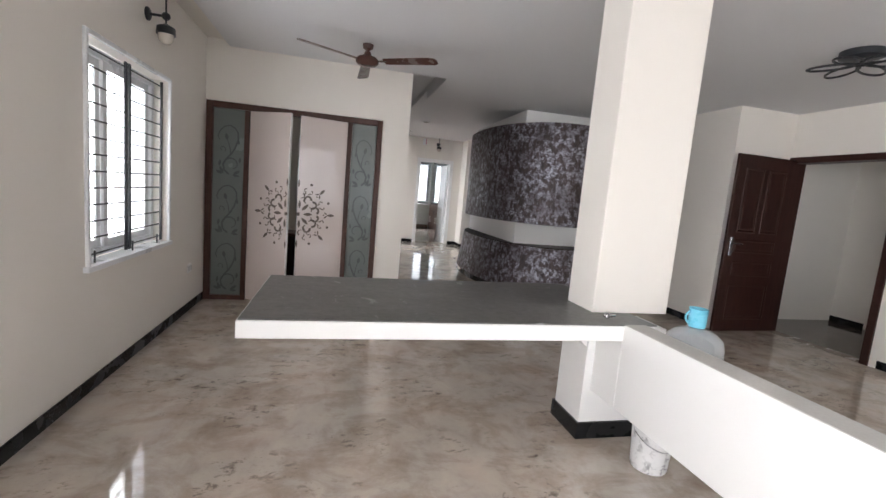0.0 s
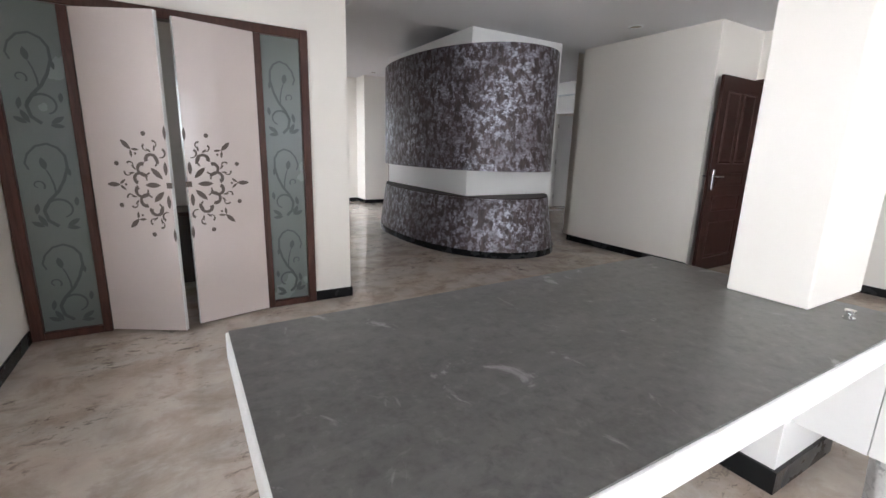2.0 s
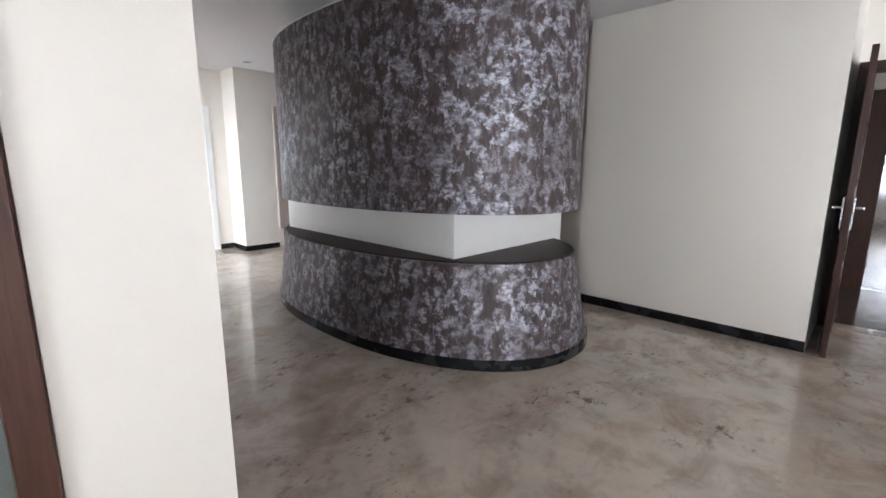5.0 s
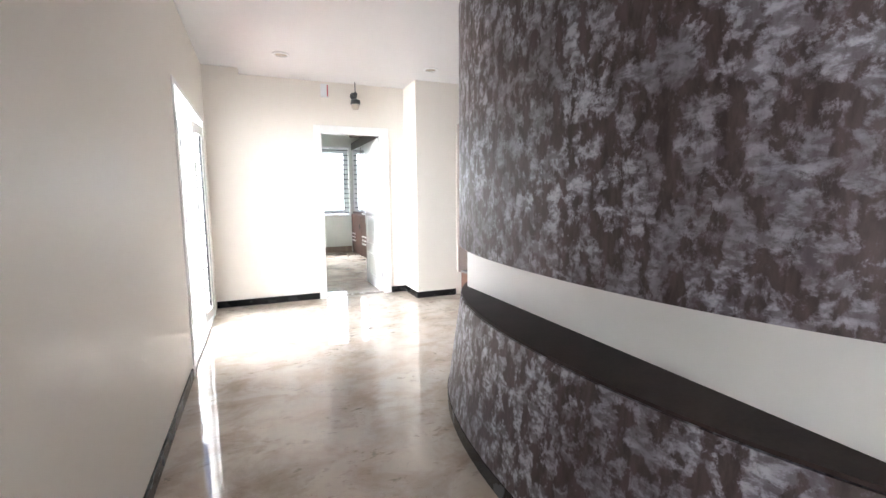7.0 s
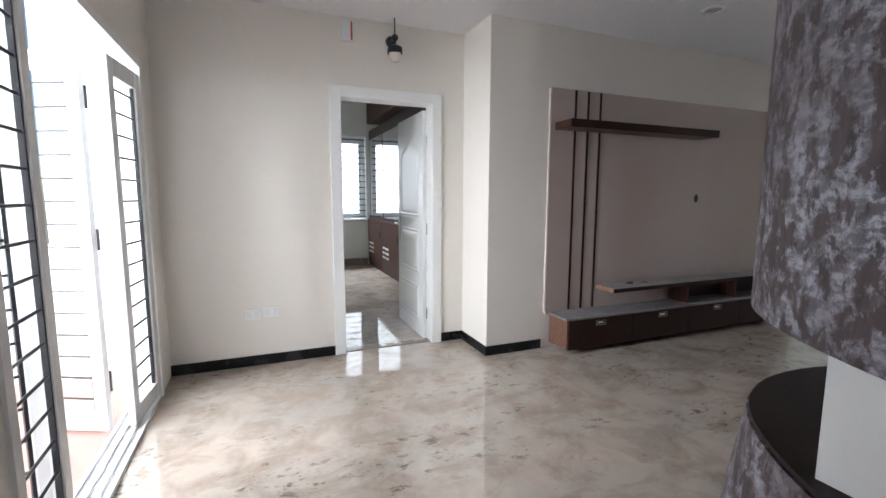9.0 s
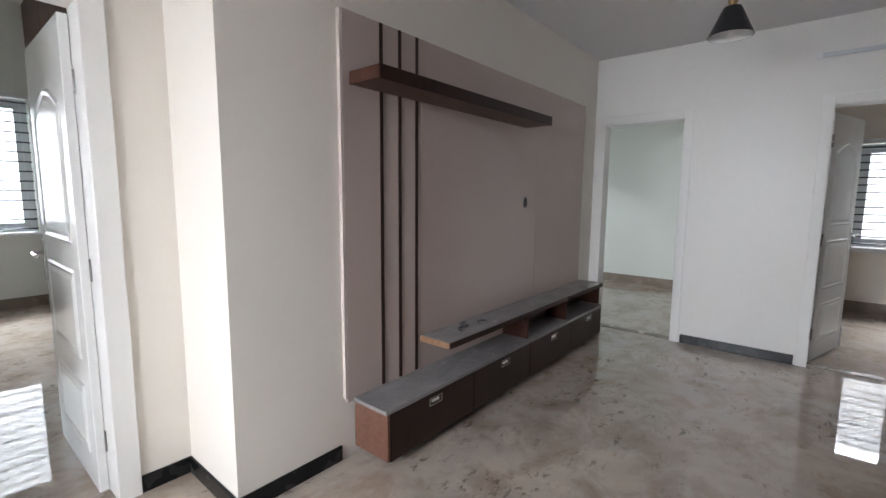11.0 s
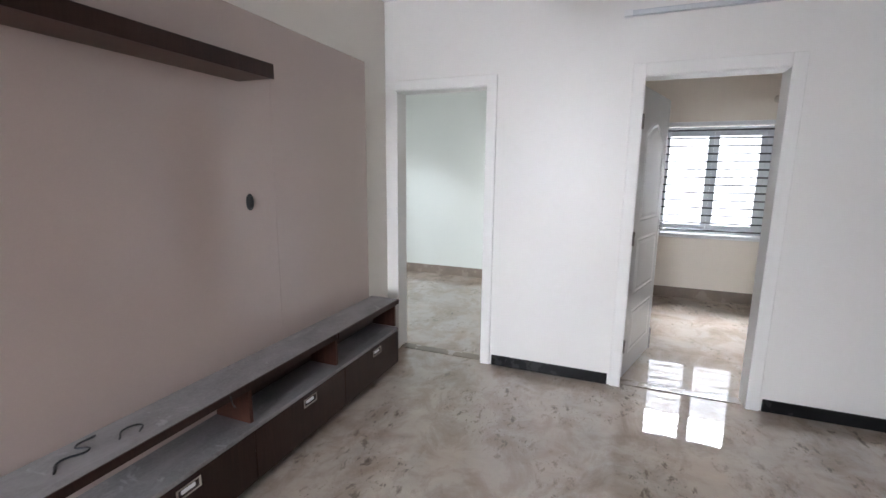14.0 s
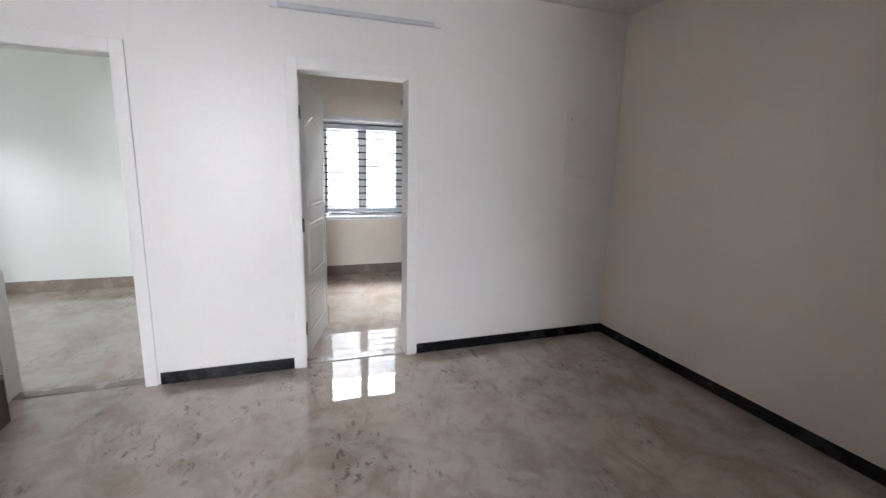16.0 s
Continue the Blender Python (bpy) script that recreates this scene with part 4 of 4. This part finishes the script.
cable("cable", [(4.40, 10.9, 0.549), (4.44, 10.95, 0.55), (4.52, 10.93, 0.552), (4.51, 10.99, 0.55), (4.58, 11.0, 0.55)], 0.004, "short black cable lying on the grey shelf")
cable("cable", [(4.6, 10.9, 0.549), (4.64, 10.94, 0.552), (4.69, 10.92, 0.55), (4.66, 10.88, 0.55)], 0.004, "black cable end lying on the grey shelf")
cable("cable", [(5.0, 10.805, 0.535), (5.005, 10.803, 0.5), (5.02, 10.803, 0.47)], 0.0025, "thin wire hanging from the shelf edge")


# ---- lamps and fittings ----
def sconce(at, yaw):
    lamp = local("wall_lamp", "black lantern wall lamp with an opal glass cup", "wall lamp", "lantern wall lamps", Matrix.Translation(at) @ pose(0, 0, 0, 0, 0, yaw))
    bm = bmesh.new()
    lathe(bm, [(0.0, 0), (0.045, 0), (0.045, 0.012), (0.03, 0.02), (0.0, 0.02)], (0, 0, 0), 24)
    bm.transform(pose(0, 0, 0, 90))
    part("wall_plate", bm, BLACK_IRON, lamp, smooth=True)
    part("arm", tube(bmesh.new(), (0, -0.018, 0), (0, -0.12, 0.0), 0.009), BLACK_IRON, lamp, smooth=True)
    bm = bmesh.new()
    tube(bm, (0, -0.12, -0.06), (0, -0.12, 0.17), 0.006)
    bmesh.ops.create_uvsphere(bm, u_segments=16, v_segments=10, radius=0.028, matrix=Matrix.Translation((0, -0.12, 0)))
    part("rod", bm, BLACK_IRON, lamp, smooth=True)
    part("gallery", lathe(bmesh.new(), [(0.008, -0.05), (0.03, -0.06), (0.058, -0.075), (0.062, -0.125), (0.056, -0.125), (0.05, -0.08), (0.008, -0.07)], (0, -0.12, 0), 24), BLACK_IRON, lamp, smooth=True)
    part("glass_cup", lathe(bmesh.new(), [(0.045, -0.1), (0.05, -0.13), (0.046, -0.165), (0.028, -0.185), (0.0, -0.19)], (0, -0.12, 0), 24), BULB, lamp, "opal glass cup", smooth=True)
    return lamp


sconce((WEST + 0.002, 3.62, 2.42), 90)
sconce((2.38, FAR_Y - 0.002, 2.62), 0)

PX, PY = 5.45, 9.73
pendant = empty("pendant_lamp", "black cone pendant lamp with a brass neck and white lining", "pendant lamp", at=(PX, PY, CEIL_B))
part("canopy", lathe(bmesh.new(), [(0.0, 0), (0.062, 0), (0.06, -0.015), (0.045, -0.034), (0.012, -0.045), (0.0, -0.045)], (PX, PY, CEIL_B - 0.001), 28), BLACK_IRON, pendant, smooth=True)
part("stem", tube(bmesh.new(), (PX, PY, 2.598), (PX, PY, 2.73), 0.004), BLACK_IRON, pendant)
bm = bmesh.new()
loop = [Vector((PX + 0.042 * math.cos(a), PY, 2.55 + 0.05 * math.sin(a))) for a in [math.pi * i / 14 for i in range(15)]]
for p, q in zip(loop, loop[1:]):
    tube(bm, p, q, 0.0035, sides=6)
part("bail", bm, BLACK_IRON, pendant, smooth=True)
part("neck", lathe(bmesh.new(), [(0.0, 2.585), (0.012, 2.583), (0.014, 2.567), (0.024, 2.56), (0.026, 2.53), (0.021, 2.522), (0.023, 2.505), (0.0, 2.505)], (PX, PY, 0), 20), BRASS, pendant, "aged brass neck", smooth=True)
part("shade", lathe(bmesh.new(), [(0.022, 2.51), (0.047, 2.5), (0.06, 2.472), (0.12, 2.338), (0.117, 2.338), (0.057, 2.47), (0.044, 2.496), (0.02, 2.506)], (PX, PY, 0), 36), BLACK_IRON, pendant, smooth=True)
part("lining", lathe(bmesh.new(), [(0.0, 2.494), (0.041, 2.492), (0.055, 2.468), (0.115, 2.3375), (0.113, 2.3375), (0.052, 2.468), (0.0, 2.486)], (PX, PY, 0), 36), GLOSS_WHITE, pendant, "white enamel lining", smooth=True)
part("bulb", lathe(bmesh.new(), [(0.01, 2.485), (0.013, 2.45), (0.025, 2.42), (0.022, 2.395), (0.0, 2.385)], (PX, PY, 0), 20), BULB, pendant, smooth=True)

fan = empty("ceiling_fan", "brown ceiling fan with three blades, at rest", "fan", at=(0.1, 4.27, CEIL_A))
FX, FYY = 0.1, 4.27
part("canopy", lathe(bmesh.new(), [(0.0, 2.648), (0.05, 2.648), (0.045, 2.61), (0.015, 2.595), (0.0, 2.595)], (FX, FYY, 0), 24), BROWN_METAL, fan, smooth=True)
part("rod", tube(bmesh.new(), (FX, FYY, 2.56), (FX, FYY, 2.61), 0.011), BROWN_METAL, fan)
part("motor", lathe(bmesh.new(), [(0.0, 2.59), (0.025, 2.585), (0.04, 2.548), (0.085, 2.533), (0.105, 2.508), (0.105, 2.483), (0.08, 2.463), (0.03, 2.456), (0.0, 2.456)], (FX, FYY, 0), 32), BROWN_METAL, fan, smooth=True)
for a in (-29, 91, 211):
    q = Matrix.Translation((FX, FYY, 2.498)) @ pose(0, 0, 0, 0, 0, a)
    arm = part("blade_arm", soft(boxes((0.09, 0.2, -0.018, 0.018, -0.004, 0.004), m=q), 0.002), BROWN_METAL, fan)
    bm = bmesh.new()
    prof = [(0.17, -0.045), (0.6, -0.062), (0.665, -0.05), (0.68, -0.02), (0.68, 0.03), (0.65, 0.055), (0.17, 0.05)]
    lo = [bm.verts.new((x, y, -0.003 - y * 0.2)) for x, y in prof]
    hi = [bm.verts.new((x, y, 0.003 - y * 0.2)) for x, y in prof]
    bm.faces.new(lo), bm.faces.new(hi)
    for i in range(len(prof)):
        j = (i + 1) % len(prof)
        bm.faces.new((lo[i], lo[j], hi[j], hi[i]))
    bm.transform(q)
    part("blade", bm, BROWN_METAL, fan)

flower_lamp = empty("ceiling_light", "black flower-shaped ceiling light with looped petals", "ceiling light", at=(3.6, 2.57, CEIL_A))
part("base", lathe(bmesh.new(), [(0.0, 2.649), (0.135, 2.649), (0.135, 2.605), (0.1, 2.595), (0.0, 2.595)], (3.6, 2.57, 0), 32), BLACK_IRON, flower_lamp, smooth=True)
part("hub", lathe(bmesh.new(), [(0.0, 2.6), (0.03, 2.595), (0.035, 2.565), (0.0, 2.558)], (3.6, 2.57, 0), 20), STEEL, flower_lamp, smooth=True)
for k in range(6):
    q = Matrix.Translation((3.6, 2.57, 2.572)) @ pose(0, 0, 0, 0, 8, 60 * k + 12)
    bm = bmesh.new()
    ring = [q @ Vector((0.17 + 0.14 * math.cos(t), 0.07 * math.sin(t), 0.012 * math.cos(t))) for t in [2 * math.pi * i / 20 for i in range(20)]]
    for p, r in zip(ring, ring[1:] + ring[:1]):
        tube(bm, p, r, 0.009, sides=6)
    part("petal_loop", bm, BLACK_IRON, flower_lamp)

for x, y, z in ((1.46, 10.62, CEIL_B), (3.07, 10.58, CEIL_B), (1.55, 9.03, CEIL_B), (4.57, 10.35, CEIL_B), (3.92, 4.98, CEIL_A)):
    dl = empty("downlight", "round white recessed ceiling downlight, unlit", "downlight", "ceiling downlights", at=(x, y, z))
    part("ring", lathe(bmesh.new(), [(0.06, 0), (0.085, 0), (0.085, -0.006), (0.06, -0.01), (0.06, 0)], (x, y, z - 0.001), 28), UPVC, dl, smooth=True)
    part("lens", lathe(bmesh.new(), [(0.0, -0.004), (0.06, -0.004), (0.06, -0.001), (0.0, -0.001)], (x, y, z - 0.001), 28), BULB, dl)

batten = empty("tube_light_batten", "grey empty tube light batten fixed over the doorway", "tube light", at=(6.88, 8.78, 2.49))
part("body", soft(boxes((6.865, 6.899, 8.21, 9.34, 2.475, 2.505)), 0.004), GREY_ALU, batten)
for y in (8.22, 9.32):
    part("end_cap", boxes((6.86, 6.8995, y - 0.014, y + 0.034, 2.472, 2.508)), UPVC, batten)
board = empty("distribution_board", "flush painted distribution board cover", "electrical panel", at=(6.89, 6.88, 1.7))
part("cover", soft(boxes((6.892, 6.899, 6.7, 7.07, 1.44, 1.99)), 0.002), WHITE_PAINT, board)
part("catch", soft(boxes((6.886, 6.8918, 7.03, 7.045, 1.9, 1.93)), 0.001), GREY_ALU, board)


def plate(at, yaw, w=0.12, gangs=2):
    sw = local("switch_plate", "white plastic switch and socket plate", "socket", "wall sockets", Matrix.Translation(at) @ pose(0, 0, 0, 0, 0, yaw))
    part("cover", soft(boxes((-w / 2, w / 2, -0.009, 0, -0.043, 0.043)), 0.003), WHITE_PAINT, sw)
    for i in range(gangs):
        x = -w / 2 + w * (i + 0.5) / gangs
        part("rocker", soft(boxes((x - 0.018, x + 0.018, -0.0125, -0.0088, -0.024, 0.024)), 0.001), GLOSS_WHITE, sw)


plate((1.23, FAR_Y - 0.001, 0.42), 0)
plate((1.37, FAR_Y - 0.001, 0.43), 0)
plate((WEST + 0.001, 4.6, 0.42), 90)
alarm = empty("alarm_plate", "white wall plate with a red strip", "alarm", at=(2.02, FAR_Y, 2.66))
part("cover", soft(boxes((1.97, 2.07, FAR_Y - 0.02, FAR_Y - 0.001, 2.58, 2.74)), 0.003), UPVC, alarm)
part("red_strip", boxes((2.045, 2.06, FAR_Y - 0.024, FAR_Y - 0.0205, 2.59, 2.73)), RED, alarm, "red strip")
bulb = empty("bulb_holder", "white bulb holder on the bedroom wall", "bulb", at=(9.66, 7.77, 2.32))
bm = bmesh.new()
lathe(bm, [(0.0, 0), (0.04, 0), (0.035, 0.03), (0.022, 0.05), (0.03, 0.08), (0.0, 0.1)], (0, 0, 0), 20)
bm.transform(Matrix.Translation((9.669, 7.77, 2.32)) @ pose(0, 0, 0, 0, -90))
part("holder", bm, BULB, bulb, smooth=True)

# ---- loose things round the counter ----
BX, BY = 1.6, 1.8
bucket = empty("paint_bucket", "paint-spattered white plastic bucket under the low beam", "bucket", at=(BX, BY, 0))
part("pail", lathe(bmesh.new(), [(0.0, 0.002), (0.088, 0.002), (0.092, 0.015), (0.105, 0.225), (0.113, 0.228), (0.113, 0.25), (0.107, 0.252), (0.1, 0.245), (0.088, 0.02), (0.0, 0.014)], (BX, BY, 0), 32), PAINT_DRIPS, bucket, smooth=True)
bm = bmesh.new()
arc = [Vector((BX + 0.113 * math.cos(a), BY - 0.115 * math.sin(a), 0.215 - 0.07 * math.sin(a))) for a in [math.pi * i / 14 for i in range(15)]]
for p, q in zip(arc, arc[1:]):
    tube(bm, p, q, 0.0025, sides=6)
part("bail", bm, STEEL, bucket, "thin wire handle")
CX, CY = 1.672, 1.705
can = empty("water_can", "clear plastic water can standing on the paint bucket", "water can", at=(CX, CY, 0.253))
outer = [(0.0, 0.253), (0.125, 0.253), (0.135, 0.27), (0.135, 0.38), (0.128, 0.39), (0.135, 0.4), (0.135, 0.52), (0.128, 0.53), (0.135, 0.54), (0.135, 0.705), (0.124, 0.75), (0.088, 0.782), (0.04, 0.798), (0.0, 0.802)]
part("bottle", lathe(bmesh.new(), outer + [(max(0.0, r - 0.003), z - 0.003 if z > 0.3 else z + 0.003) for r, z in reversed(outer)], (CX, CY, 0), 40), CLEAR, can, smooth=True)
mug = empty("mug", "light blue plastic mug standing on the water can", "mug", at=(CX, CY, 0.804))
part("cup", lathe(bmesh.new(), [(0.0, 0.804), (0.037, 0.804), (0.0405, 0.81), (0.043, 0.892), (0.045, 0.896), (0.042, 0.897), (0.0385, 0.815), (0.0, 0.812)], (CX, CY, 0), 32), BLUE_PLASTIC, mug, smooth=True)
bm = bmesh.new()
arc = [Vector((CX - 0.04 - 0.026 * math.sin(a), CY + 0.006, 0.852 + 0.028 * math.cos(a))) for a in [math.pi * i / 10 for i in range(11)]]
for p, q in zip(arc, arc[1:]):
    tube(bm, p, q, 0.0055, sides=8)
part("handle", bm, BLUE_PLASTIC, mug, smooth=True)
tap = empty("tap_fitting", "small chrome tap fitting on the counter", "tap", at=(1.37, 2.0, 0.753))
part("body", lathe(bmesh.new(), [(0.0, 0.753), (0.018, 0.753), (0.018, 0.76), (0.01, 0.764), (0.01, 0.776), (0.016, 0.778), (0.016, 0.786), (0.0, 0.788)], (1.38, 2.0, 0), 20), CHROME, tap, smooth=True)
part("spindle", tube(bmesh.new(), (1.35, 2.0, 0.768), (1.42, 2.0, 0.768), 0.007), CHROME, tap)

# ---- study furniture ----
wardrobe = empty("wardrobe", "dark brown study wardrobe with a mirror and white louvre bars", "wardrobe", at=(3.5, 15, 0))
part("lower_body", boxes((3.29, 3.845, 13.2, 16.49, 0.002, 0.92)), WALNUT, wardrobe)
part("mirror_board", boxes((3.31, 3.845, 13.2, 16.49, 0.922, 2.6)), WENGE, wardrobe)
for y0, y1 in ((13.25, 14.3), (14.35, 15.4), (15.45, 16.46)):
    part("mirror", boxes((3.302, 3.308, y0, y1, 0.98, 2.42)), MIRROR, wardrobe)
    door = part("cabinet_door", soft(boxes((3.27, 3.288, y0 - 0.02, y1 + 0.02, 0.06, 0.91)), 0.002), WALNUT, wardrobe)
    for z in (0.28, 0.36, 0.44):
        part("louvre_bar", boxes((3.262, 3.269, y1 - 0.42, y1 - 0.06, z, z + 0.035)), UPVC, door)
    part("knob", boxes((3.255, 3.269, y0 + 0.1, y0 + 0.14, 0.62, 0.72)), BLACK_IRON, door)
loft = empty("loft_cabinet", "dark brown loft cabinet under the study ceiling", "cabinet", at=(3.5, 14.5, 2.72))
part("body", boxes((3.29, 3.845, 11.8, 16.49, 2.73, 3.54)), WALNUT, loft)
for i in range(5):
    y = 11.8 + i * 0.938
    part("loft_door", soft(boxes((3.272, 3.289, y + 0.004, y + 0.934, 2.735, 3.535)), 0.002), WALNUT, loft)
